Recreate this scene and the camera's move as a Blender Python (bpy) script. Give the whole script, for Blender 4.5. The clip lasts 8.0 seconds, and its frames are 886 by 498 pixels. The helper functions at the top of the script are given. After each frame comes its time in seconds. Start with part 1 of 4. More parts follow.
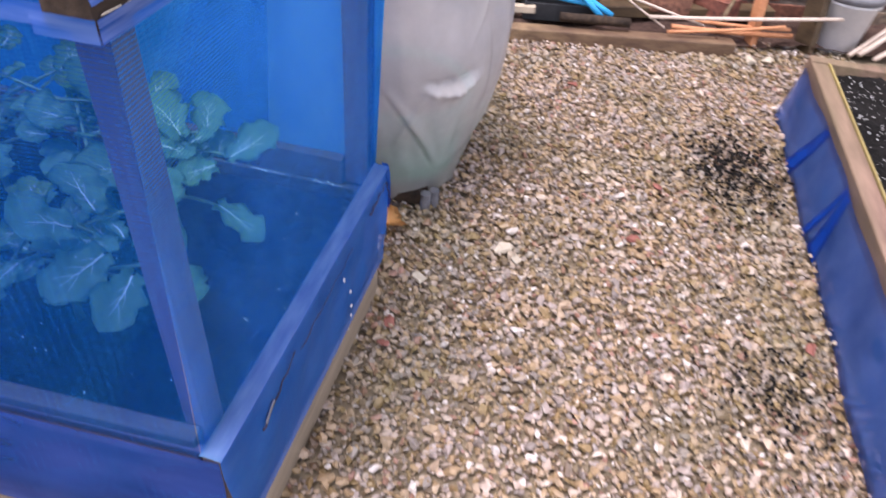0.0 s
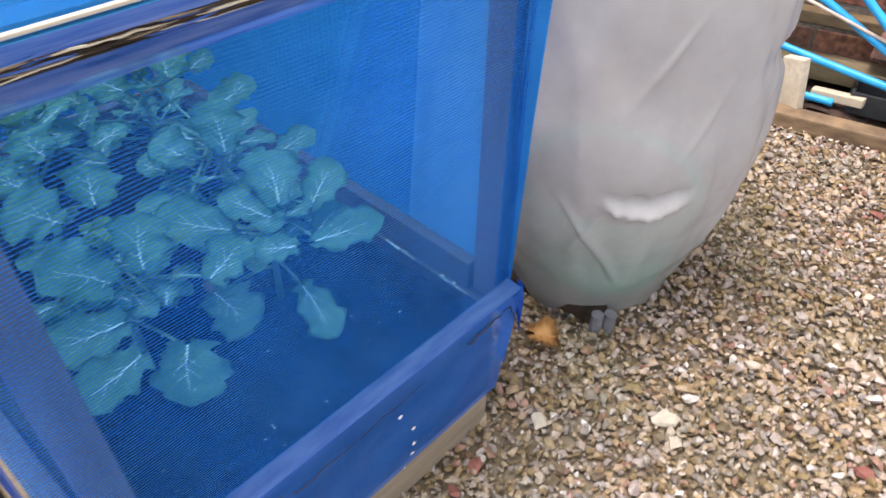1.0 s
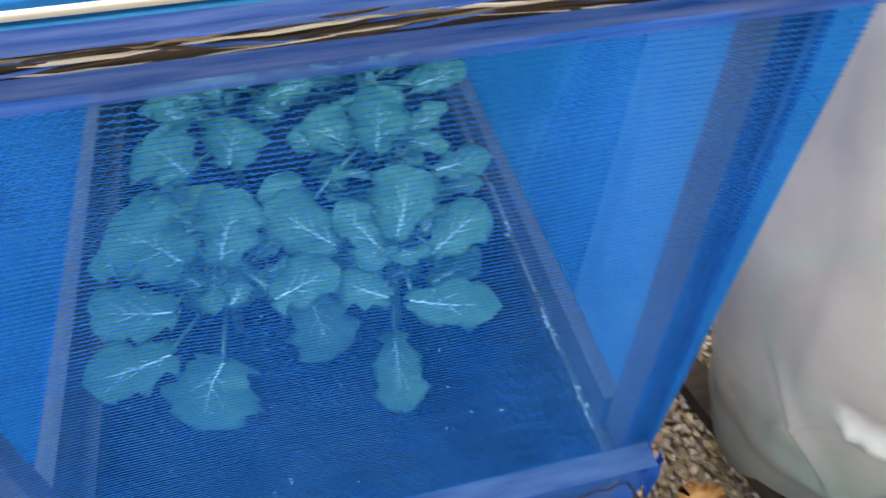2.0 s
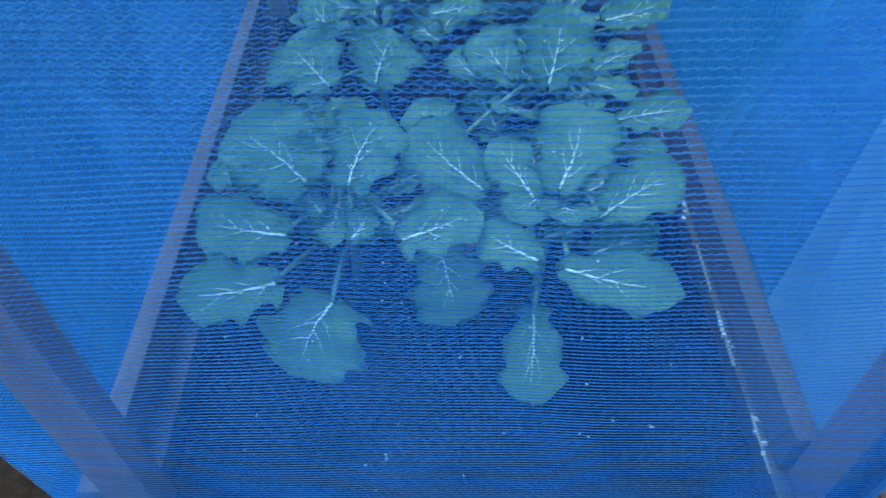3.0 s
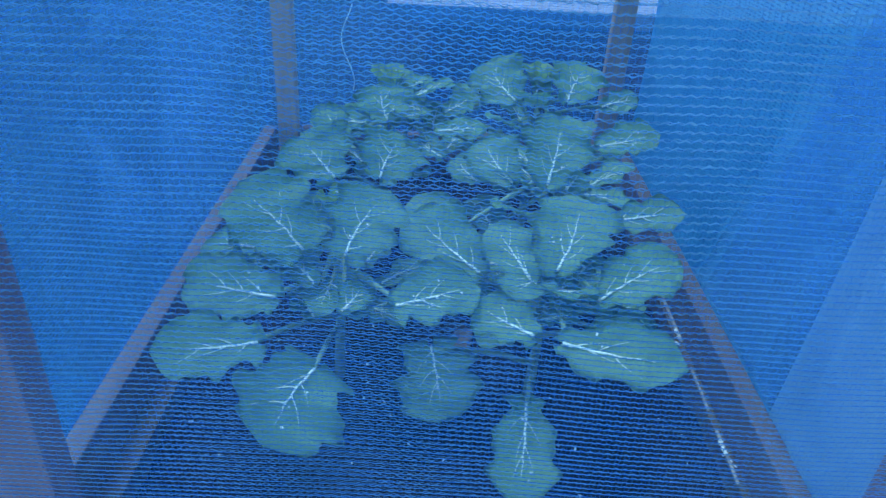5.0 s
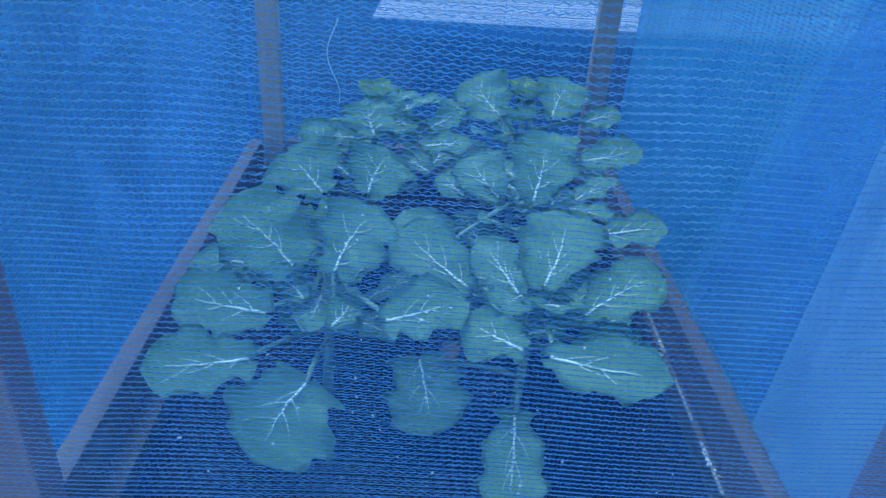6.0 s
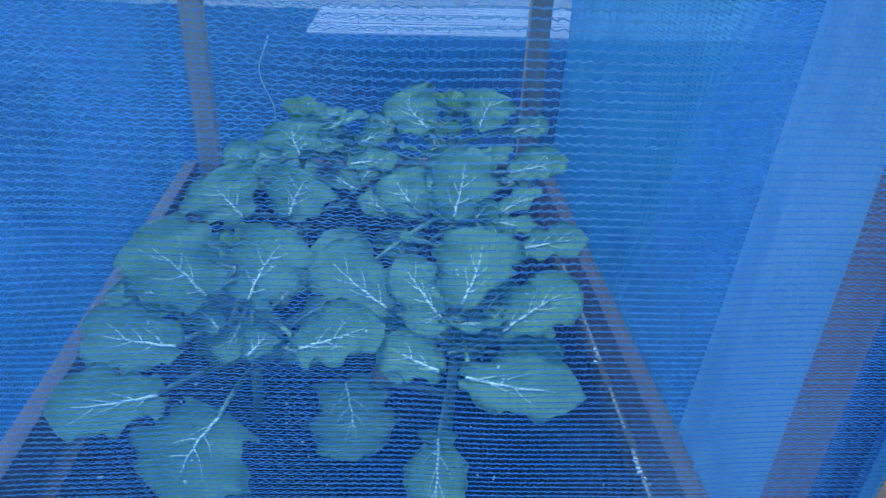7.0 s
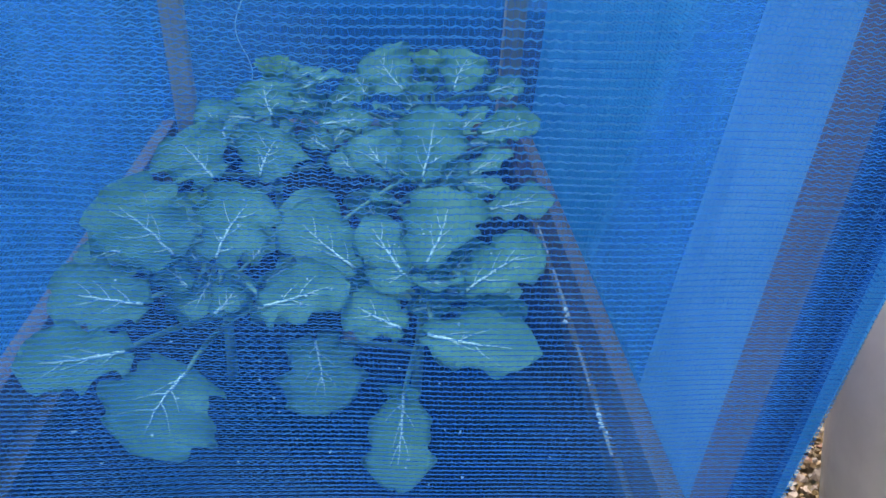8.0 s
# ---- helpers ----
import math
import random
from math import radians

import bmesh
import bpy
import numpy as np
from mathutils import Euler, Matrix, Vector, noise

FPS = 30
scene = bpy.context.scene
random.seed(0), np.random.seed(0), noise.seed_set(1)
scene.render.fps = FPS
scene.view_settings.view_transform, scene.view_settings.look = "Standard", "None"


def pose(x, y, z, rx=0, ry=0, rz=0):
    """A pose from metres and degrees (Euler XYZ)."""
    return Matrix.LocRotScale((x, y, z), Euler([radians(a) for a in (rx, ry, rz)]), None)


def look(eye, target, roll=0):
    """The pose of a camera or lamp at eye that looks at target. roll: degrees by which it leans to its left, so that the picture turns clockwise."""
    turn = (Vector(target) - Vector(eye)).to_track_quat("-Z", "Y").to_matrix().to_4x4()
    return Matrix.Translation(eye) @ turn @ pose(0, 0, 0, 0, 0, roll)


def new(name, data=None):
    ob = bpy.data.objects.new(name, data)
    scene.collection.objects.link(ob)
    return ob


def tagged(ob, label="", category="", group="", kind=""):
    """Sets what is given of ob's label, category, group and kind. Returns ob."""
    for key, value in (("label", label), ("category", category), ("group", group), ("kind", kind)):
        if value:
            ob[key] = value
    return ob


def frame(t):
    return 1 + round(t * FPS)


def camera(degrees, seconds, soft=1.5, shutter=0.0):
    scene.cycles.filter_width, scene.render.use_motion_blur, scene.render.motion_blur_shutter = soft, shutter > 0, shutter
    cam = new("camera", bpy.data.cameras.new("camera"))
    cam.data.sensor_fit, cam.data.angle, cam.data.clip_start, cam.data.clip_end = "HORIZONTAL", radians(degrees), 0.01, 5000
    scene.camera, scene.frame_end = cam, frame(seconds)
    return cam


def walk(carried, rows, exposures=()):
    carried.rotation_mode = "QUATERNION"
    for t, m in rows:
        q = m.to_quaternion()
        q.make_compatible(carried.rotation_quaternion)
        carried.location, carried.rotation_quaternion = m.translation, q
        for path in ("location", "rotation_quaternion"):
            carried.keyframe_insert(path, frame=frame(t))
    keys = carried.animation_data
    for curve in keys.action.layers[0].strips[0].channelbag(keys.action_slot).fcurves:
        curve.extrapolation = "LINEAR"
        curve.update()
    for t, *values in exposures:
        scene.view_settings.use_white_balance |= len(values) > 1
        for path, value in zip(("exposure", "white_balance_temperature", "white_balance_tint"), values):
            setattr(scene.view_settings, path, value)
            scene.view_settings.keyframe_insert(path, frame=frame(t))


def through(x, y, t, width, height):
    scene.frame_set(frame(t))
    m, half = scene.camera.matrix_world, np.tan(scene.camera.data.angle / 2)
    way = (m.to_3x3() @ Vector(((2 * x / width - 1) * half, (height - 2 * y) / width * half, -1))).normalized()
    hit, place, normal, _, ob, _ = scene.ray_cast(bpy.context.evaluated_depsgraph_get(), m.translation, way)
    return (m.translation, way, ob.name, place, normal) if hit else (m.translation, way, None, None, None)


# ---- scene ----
cam = camera(65.7, 8.0, shutter=0.25)
PATH = [
    (0, (-0.702, -0.354, 0.979), (0.785, -0.074, -0.329), 5.3),
    (0.5, (-0.496, -0.409, 0.98), (0.868, 0.293, -0.302), 3.7),
    (0.7, (-0.409, -0.447, 0.985), (0.79, 0.42, -0.36), 4.5),
    (1, (-0.307, -0.463, 0.97), (0.796, 0.569, -0.341), 0.7),
    (1.2, (-0.225, -0.43, 0.965), (0.85, 0.586, -0.382), 3.5),
    (1.3, (-0.19, -0.43, 0.958), (0.87, 0.622, -0.372), 4.3),
    (1.5, (-0.131, -0.388, 0.944), (0.783, 0.642, -0.506), 6.7),
    (1.7, (-0.085, -0.37, 0.941), (0.71, 0.79, -0.481), 3.3),
    (1.8, (-0.052, -0.361, 0.94), (0.61, 0.891, -0.473), 1.4),
    (2, (0.013, -0.326, 0.938), (0.332, 1.03, -0.498), -0.4),
    (2.1, (0.022, -0.316, 0.935), (0.202, 1.047, -0.518), -1.2),
    (2.2, (0.04, -0.311, 0.926), (0.068, 1.05, -0.539), -1.5),
    (3.3, (-0.014, -0.236, 0.776), (-0.074, 1.141, -0.674), -1.3),
    (3.5, (-0.013, -0.256, 0.758), (-0.067, 1.275, -0.527), 0.6),
    (4, (-0.013, -0.286, 0.725), (-0.003, 1.397, -0.355), 3.6),
    (4.5, (-0.013, -0.301, 0.715), (-0.025, 1.413, -0.316), 3.2),
    (6, (-0.022, -0.315, 0.725), (0.027, 1.431, -0.248), 4.1),
    (6.5, (0.003, -0.309, 0.73), (0.077, 1.447, -0.226), 3.5),
    (7, (0.031, -0.303, 0.737), (0.157, 1.448, -0.22), 2.6),
    (7.5, (0.053, -0.305, 0.725), (0.215, 1.437, -0.244), 2.1),
    (8, (0.056, -0.312, 0.739), (0.204, 1.384, -0.311), 3.2),
]
walk(cam, [(t, look(eye, target, roll)) for t, eye, target, roll in PATH], ((0.0, 1.55, 6200, 24), (0.5, 1.56, 6250, 16), (1.0, 1.65, 6450, 13), (1.5, 1.70, 6500, 10), (2.0, 1.72, 6550, 8), (3.5, 1.74, 6600, 9), (4.5, 1.74, 6750, 10), (8.0, 1.72, 6850, 12)))


# ---- light ----
world = bpy.data.worlds.new("world")
scene.world = world
world.use_nodes = True
wn, wl = world.node_tree.nodes, world.node_tree.links
sky = wn.new("ShaderNodeTexSky")
sky.sky_type = "NISHITA"
sky.sun_disc = False
sky.sun_elevation = radians(74)
sky.sun_rotation = radians(308)
cloud = wn.new("ShaderNodeHueSaturation")
cloud.inputs["Saturation"].default_value = 0.22
wl.new(sky.outputs["Color"], cloud.inputs["Color"])
wl.new(cloud.outputs["Color"], wn["Background"].inputs["Color"])
wn["Background"].inputs["Strength"].default_value = 0.15

sun = new("sun", bpy.data.lights.new("sun", "SUN"))
sun.data.energy = 1.5
sun.data.angle = radians(25)
sun.data.color = (1.0, 0.95, 0.9)
sun.matrix_world = look((-0.65, 0.5, 3.0), (0, 0, 0))


# ---- materials ----
def tex(nt, kind, **values):
    node = nt.nodes.new(kind)
    for key, value in values.items():
        node.inputs[key].default_value = value
    return node


def ramp(nt, source, stops):
    node = nt.nodes.new("ShaderNodeValToRGB")
    els = node.color_ramp.elements
    while len(els) < len(stops):
        els.new(0.5)
    for el, (at, col) in zip(els, stops):
        el.position, el.color = at, (*col, 1)
    nt.links.new(source, node.inputs["Fac"])
    return node.outputs["Color"]


def mixed(nt, fac, a, b, mode="MIX"):
    node = nt.nodes.new("ShaderNodeMix")
    node.data_type, node.blend_type = "RGBA", mode
    for socket, value in ((node.inputs[0], fac), (node.inputs[6], a), (node.inputs[7], b)):
        if isinstance(value, bpy.types.NodeSocket):
            nt.links.new(value, socket)
        else:
            socket.default_value = value if isinstance(value, float) else (*value, 1)
    return node.outputs[2]


def coords(nt, scale=(1, 1, 1), which="Object"):
    tc = nt.nodes.new("ShaderNodeTexCoord")
    mp = nt.nodes.new("ShaderNodeMapping")
    mp.inputs["Scale"].default_value = scale
    nt.links.new(tc.outputs[which], mp.inputs["Vector"])
    return mp.outputs["Vector"]


def bumped(nt, bsdf, height, strength, distance):
    b = nt.nodes.new("ShaderNodeBump")
    b.inputs["Strength"].default_value = strength
    b.inputs["Distance"].default_value = distance
    nt.links.new(height, b.inputs["Height"])
    nt.links.new(b.outputs["Normal"], bsdf.inputs["Normal"])


def base(name, rough=0.6):
    m = bpy.data.materials.new(name)
    m.use_nodes = True
    nt = m.node_tree
    bsdf = nt.nodes["Principled BSDF"]
    bsdf.inputs["Roughness"].default_value = rough
    return m, nt, bsdf


def surface(name, dark, light, rough=0.6, scale=30, stretch=(1, 1, 1), bump=0.3, depth=0.002, spec=0.4, stain=None):
    """A two-scale surface: fine grain between two colours, broad stains over it."""
    m, nt, bsdf = base(name, rough)
    bsdf.inputs["Specular IOR Level"].default_value = spec
    v = coords(nt, stretch)
    fine = tex(nt, "ShaderNodeTexNoise", Scale=scale, Detail=8.0, Roughness=0.65)
    broad = tex(nt, "ShaderNodeTexNoise", Scale=scale * 0.13, Detail=3.0)
    nt.links.new(v, fine.inputs["Vector"])
    nt.links.new(v, broad.inputs["Vector"])
    col = ramp(nt, fine.outputs["Fac"], [(0.3, dark), (0.7, light)])
    worn = ramp(nt, broad.outputs["Fac"], [(0.42, (0, 0, 0)), (0.62, (1, 1, 1))])
    col = mixed(nt, worn, col, mixed(nt, 0.55, col, stain or dark))
    nt.links.new(col, bsdf.inputs["Base Color"])
    bumped(nt, bsdf, fine.outputs["Fac"], bump, depth)
    return m


def net_material(name, dark, light, through, clear=0.0, tint=(0.04, 0.36, 0.92), stretch=(1, 1, 1)):
    """Woven plastic tape: part of the light passes through it."""
    m, nt, bsdf = base(name, 0.45)
    n = tex(nt, "ShaderNodeTexNoise", Scale=14.0, Detail=4.0)
    nt.links.new(coords(nt, stretch), n.inputs["Vector"])
    col = ramp(nt, n.outputs["Fac"], [(0.3, dark), (0.7, light)])
    nt.links.new(col, bsdf.inputs["Base Color"])
    bsdf.inputs["Specular IOR Level"].default_value = 0.12
    tr = nt.nodes.new("ShaderNodeBsdfTranslucent")
    nt.links.new(col, tr.inputs["Color"])
    mx = nt.nodes.new("ShaderNodeMixShader")
    mx.inputs[0].default_value = through
    nt.links.new(bsdf.outputs[0], mx.inputs[1])
    nt.links.new(tr.outputs[0], mx.inputs[2])
    film = nt.nodes.new("ShaderNodeBsdfTransparent")
    film.inputs["Color"].default_value = (*tint, 1)
    seen = nt.nodes.new("ShaderNodeMixShader")
    seen.inputs[0].default_value = clear
    nt.links.new(mx.outputs[0], seen.inputs[1])
    nt.links.new(film.outputs[0], seen.inputs[2])
    nt.links.new(seen.outputs[0], nt.nodes["Material Output"].inputs["Surface"])
    return m


def gravel_material():
    m, nt, bsdf = base("gravel", 0.42)
    geo = nt.nodes.new("ShaderNodeNewGeometry")
    col = ramp(nt, geo.outputs["Random Per Island"], [
        (0, (0.137, 0.089, 0.054)), (0.09, (0.247, 0.167, 0.077)), (0.22, (0.336, 0.231, 0.131)), (0.36, (0.255, 0.212, 0.190)),
        (0.48, (0.389, 0.281, 0.189)), (0.60, (0.342, 0.276, 0.248)), (0.74, (0.438, 0.340, 0.280)), (0.84, (0.304, 0.163, 0.122)),
        (0.885, (0.473, 0.379, 0.306)), (0.965, (0.61, 0.55, 0.52))])
    col.node.color_ramp.interpolation = "CONSTANT"
    n = tex(nt, "ShaderNodeTexNoise", Scale=90.0, Detail=6.0)
    nt.links.new(coords(nt), n.inputs["Vector"])
    grain = ramp(nt, n.outputs["Fac"], [(0.3, (0.62, 0.6, 0.55)), (0.7, (1.1, 1.08, 1.05))])
    col = mixed(nt, 1.0, col, grain, "MULTIPLY")
    moss = tex(nt, "ShaderNodeTexNoise", Scale=3.0, Detail=3.0)
    nt.links.new(coords(nt), moss.inputs["Vector"])
    mf = ramp(nt, moss.outputs["Fac"], [(0.46, (0, 0, 0)), (0.72, (0.42, 0.42, 0.42))])
    col = mixed(nt, mf, col, (0.13, 0.125, 0.05))
    nt.links.new(col, bsdf.inputs["Base Color"])
    bumped(nt, bsdf, n.outputs["Fac"], 0.35, 0.002)
    return m


def leaf_material(name, extra):
    m, nt, bsdf = base(name, 0.5)
    n = tex(nt, "ShaderNodeTexNoise", Scale=35.0, Detail=5.0)
    nt.links.new(coords(nt), n.inputs["Vector"])
    info = nt.nodes.new("ShaderNodeObjectInfo")
    a = ramp(nt, n.outputs["Fac"], [(0.3, (0.22, 0.41, 0.26)), (0.7, (0.31, 0.52, 0.34))])
    b = ramp(nt, n.outputs["Fac"], [(0.3, (0.235, 0.43, 0.24)), (0.7, (0.32, 0.535, 0.315))])
    col = mixed(nt, extra, mixed(nt, info.outputs["Random"], a, b), (0.42, 0.55, 0.16))
    nt.links.new(col, bsdf.inputs["Base Color"])
    bumped(nt, bsdf, n.outputs["Fac"], 0.25, 0.002)
    tr = nt.nodes.new("ShaderNodeBsdfTranslucent")
    nt.links.new(col, tr.inputs["Color"])
    mx = nt.nodes.new("ShaderNodeMixShader")
    mx.inputs[0].default_value = 0.25
    nt.links.new(bsdf.outputs[0], mx.inputs[1])
    nt.links.new(tr.outputs[0], mx.inputs[2])
    nt.links.new(mx.outputs[0], nt.nodes["Material Output"].inputs["Surface"])
    return m


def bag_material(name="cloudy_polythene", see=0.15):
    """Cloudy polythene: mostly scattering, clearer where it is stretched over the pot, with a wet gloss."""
    m, nt, bsdf = base(name, 0.17)
    n = tex(nt, "ShaderNodeTexNoise", Scale=9.0, Detail=6.0, Roughness=0.6)
    nt.links.new(coords(nt), n.inputs["Vector"])
    col = ramp(nt, n.outputs["Fac"], [(0.3, (0.48, 0.455, 0.445)), (0.7, (0.60, 0.58, 0.57))])
    nt.links.new(col, bsdf.inputs["Base Color"])
    fine = tex(nt, "ShaderNodeTexNoise", Scale=26.0, Detail=5.0)
    nt.links.new(coords(nt, (1, 1, 0.35)), fine.inputs["Vector"])
    bumped(nt, bsdf, fine.outputs["Fac"], 0.35, 0.009)
    tr = nt.nodes.new("ShaderNodeBsdfTranslucent")
    nt.links.new(col, tr.inputs["Color"])
    clear = nt.nodes.new("ShaderNodeBsdfTransparent")
    a, b = nt.nodes.new("ShaderNodeMixShader"), nt.nodes.new("ShaderNodeMixShader")
    a.inputs[0].default_value = 0.40
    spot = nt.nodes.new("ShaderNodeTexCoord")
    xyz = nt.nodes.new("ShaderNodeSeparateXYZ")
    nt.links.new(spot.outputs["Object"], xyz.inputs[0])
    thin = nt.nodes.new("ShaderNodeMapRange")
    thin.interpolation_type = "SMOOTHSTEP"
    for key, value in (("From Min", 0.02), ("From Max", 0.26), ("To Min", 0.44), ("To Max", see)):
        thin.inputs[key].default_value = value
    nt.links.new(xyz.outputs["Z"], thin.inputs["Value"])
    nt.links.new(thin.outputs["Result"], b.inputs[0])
    nt.links.new(bsdf.outputs[0], a.inputs[1])
    nt.links.new(tr.outputs[0], a.inputs[2])
    nt.links.new(a.outputs[0], b.inputs[1])
    nt.links.new(clear.outputs[0], b.inputs[2])
    nt.links.new(b.outputs[0], nt.nodes["Material Output"].inputs["Surface"])
    return m


BLUE_A, BLUE_B = (0.016, 0.232, 0.59), (0.028, 0.30, 0.71)
NET = net_material("blue_netting", BLUE_A, BLUE_B, 0.6, 0.36)
NET_PALE = net_material("pale_blue_thread", (0.050, 0.270, 0.54), (0.090, 0.350, 0.66), 0.5, 0.18, (0.5, 0.8, 1.0))
SHEER = net_material("sheer_blue_gauze", (0.004, 0.136, 0.64), (0.008, 0.172, 0.76), 0.5, 0.835, (0.60, 0.89, 1.0))
THREAD_SIDE = net_material("blue_thread_side", (0.006, 0.172, 0.60), (0.014, 0.225, 0.72), 0.5, 0.34, (0.66, 0.92, 1.0))
ROOF = net_material("open_blue_gauze", BLUE_A, BLUE_B, 0.55, 0.66, (0.76, 0.92, 1.0))
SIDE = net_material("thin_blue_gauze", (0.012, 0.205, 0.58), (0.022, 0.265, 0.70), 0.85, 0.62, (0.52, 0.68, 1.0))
SKIRT = net_material("loose_blue_gauze", (0.012, 0.16, 0.60), (0.060, 0.24, 0.72), 0.3, 0.50, (0.64, 0.68, 1.0), (0.7, 1.6, 1.6))
# Closer netting for the right wall; the light passing through it is in the colour
DENSE = net_material("lit_close_gauze", (0.05, 0.38, 0.78), (0.08, 0.47, 0.90), 0.75, 0.20, (0.28, 0.55, 0.98))
# Lap cloths are paler than the net: caught light is put into both colours
PALE_LAP = net_material("pale_lapped_gauze", (0.13, 0.48, 0.88), (0.20, 0.56, 0.92), 0.35, 0.72, (0.94, 0.98, 1.0))
BRIGHT_LAP = net_material("lit_lap_gauze", (0.38, 0.66, 0.92), (0.54, 0.78, 0.97), 0.40, 0.52, (0.92, 0.97, 1.0))
# Front top edge gauze: its lit look is put into a paler colour
EDGE = net_material("lit_edge_gauze", (0.06, 0.20, 0.50), (0.16, 0.34, 0.66), 0.3, 0.45, (0.7, 0.75, 1.0), (1, 5, 5))
WRAP = net_material("faded_blue_gauze", (0.015, 0.12, 0.50), (0.20, 0.31, 0.72), 0.3, 0.46, (0.7, 0.75, 1.0), (1, 22, 22))
SIDE_WRAP = net_material("faded_side_gauze", (0.03, 0.15, 0.52), (0.17, 0.29, 0.68), 0.3, 0.46, (0.7, 0.75, 1.0), (9, 1, 9))
# Copy of SKIRT for the left side, with its shade put into a darker colour
LOW_SKIRT = net_material("dimmed_skirt_gauze", (0.012, 0.070, 0.34), (0.055, 0.115, 0.44), 0.3, 0.42, (0.60, 0.62, 0.9), (1.6, 0.7, 1.6))
GRAVEL = gravel_material()
LEAF = leaf_material("brassica_leaf", 0.0)
YOUNG = leaf_material("young_brassica_leaf", 0.6)
VEIN = surface("leaf_vein", (0.72, 0.78, 0.66), (0.86, 0.89, 0.80), 0.4, 60, bump=0.1)
# Drops are opaque near-white: their glint is put into the colour
DEW = surface("dew", (0.80, 0.84, 0.84), (0.90, 0.92, 0.92), 0.08, 80, bump=0.05, spec=0.8)
STEM = surface("leaf_stalk", (0.16, 0.26, 0.15), (0.28, 0.38, 0.24), 0.5, 60, bump=0.1)
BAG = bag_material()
GROUND = surface("grit", (0.15, 0.115, 0.075), (0.30, 0.235, 0.15), 0.9, 60, bump=0.6, depth=0.006)
SOIL = surface("dark_soil", (0.007, 0.006, 0.006), (0.032, 0.027, 0.023), 0.9, 60, bump=0.9, depth=0.008, spec=0.15)
WET_TIMBER = surface("wet_timber", (0.06, 0.038, 0.022), (0.20, 0.135, 0.07), 0.5, 40, (0.3, 0.3, 1), 0.5, 0.002, 0.3, (0.04, 0.03, 0.02))
COMPOST = surface("black_compost", (0.004, 0.004, 0.004), (0.022, 0.019, 0.017), 0.95, 70, bump=0.9, depth=0.008, spec=0.08)
TIMBER = surface("weathered_timber", (0.12, 0.085, 0.05), (0.28, 0.21, 0.13), 0.8, 40, (1, 0.12, 1), 0.5, 0.002, 0.2, (0.10, 0.09, 0.04))
# One batten wood in three tones: uneven light is put into the colours
BATTEN = surface("lit_damp_batten", (0.34, 0.22, 0.16), (0.58, 0.41, 0.30), 0.7, 40, (1, 1, 0.12), 0.4, 0.002, 0.3, (0.12, 0.08, 0.07))
RAIL = surface("dimmed_damp_batten", (0.12, 0.08, 0.07), (0.27, 0.19, 0.16), 0.7, 40, (1, 0.12, 1), 0.4, 0.002, 0.3, (0.09, 0.06, 0.055))
FRONT_BATTEN = surface("mauve_damp_batten", (0.23, 0.12, 0.14), (0.40, 0.235, 0.25), 0.7, 40, (1, 1, 0.12), 0.4, 0.002, 0.3, (0.13, 0.09, 0.10))
BARK = surface("dark_rail_wood", (0.012, 0.009, 0.007), (0.085, 0.055, 0.035), 0.8, 60, (0.1, 1, 1), 0.8, 0.003, 0.2)
PALE_WOOD = surface("pale_wood", (0.42, 0.34, 0.24), (0.66, 0.57, 0.44), 0.6, 40, (0.15, 1, 1), 0.3)


# ---- mesh helpers ----
def link(name, me, material, parent=None, label="", smooth=False):
    me.materials.append(material)
    if smooth:
        me.polygons.foreach_set("use_smooth", [True] * len(me.polygons))
    ob = new(name, me)
    if parent is not None:
        ob.parent = parent
    return tagged(ob, label)


def part(name, bm, material, parent=None, label="", smooth=False):
    me = bpy.data.meshes.new(name)
    bm.to_mesh(me)
    bm.free()
    return link(name, me, material, parent, label, smooth)


def thing(name, at, label, category, group="", kind=""):
    ob = new(name)
    ob.location = at
    ob.empty_display_size = 0.05
    return tagged(ob, label, category, group, kind)


def box(bm, lo, hi, bevel=0.003, m=None, rough=0.0):
    """A board from corner to corner, with softened and slightly uneven edges."""
    made = bmesh.ops.create_cube(bm, size=1.0)["verts"]
    lo, hi = Vector(lo), Vector(hi)
    for v in made:
        v.co = Vector([lo[i] + (v.co[i] + 0.5) * (hi[i] - lo[i]) for i in range(3)])
    edges = list({e for v in made for e in v.link_edges})
    if bevel:
        done = bmesh.ops.bevel(bm, geom=edges, offset=bevel, segments=2, affect="EDGES", profile=0.6)
        made = list({v for f in done["faces"] for v in f.verts} | {v for v in made if v.is_valid})
    for v in made:
        if rough:
            v.co += Vector([random.uniform(-rough, rough) for _ in range(3)])
        if m is not None:
            v.co = m @ v.co
    return made


def beam(bm, a, b, width, height, bevel=0.003, twist=0.0):
    """A straight length of sawn timber from a to b, height across the upright of it."""
    a, b = Vector(a), Vector(b)
    m = Matrix.Translation(a) @ (b - a).to_track_quat("Y", "Z").to_matrix().to_4x4() @ pose(0, 0, 0, 0, twist, 0)
    return box(bm, (-width / 2, 0, -height / 2), (width / 2, (b - a).length, height / 2), bevel, m)


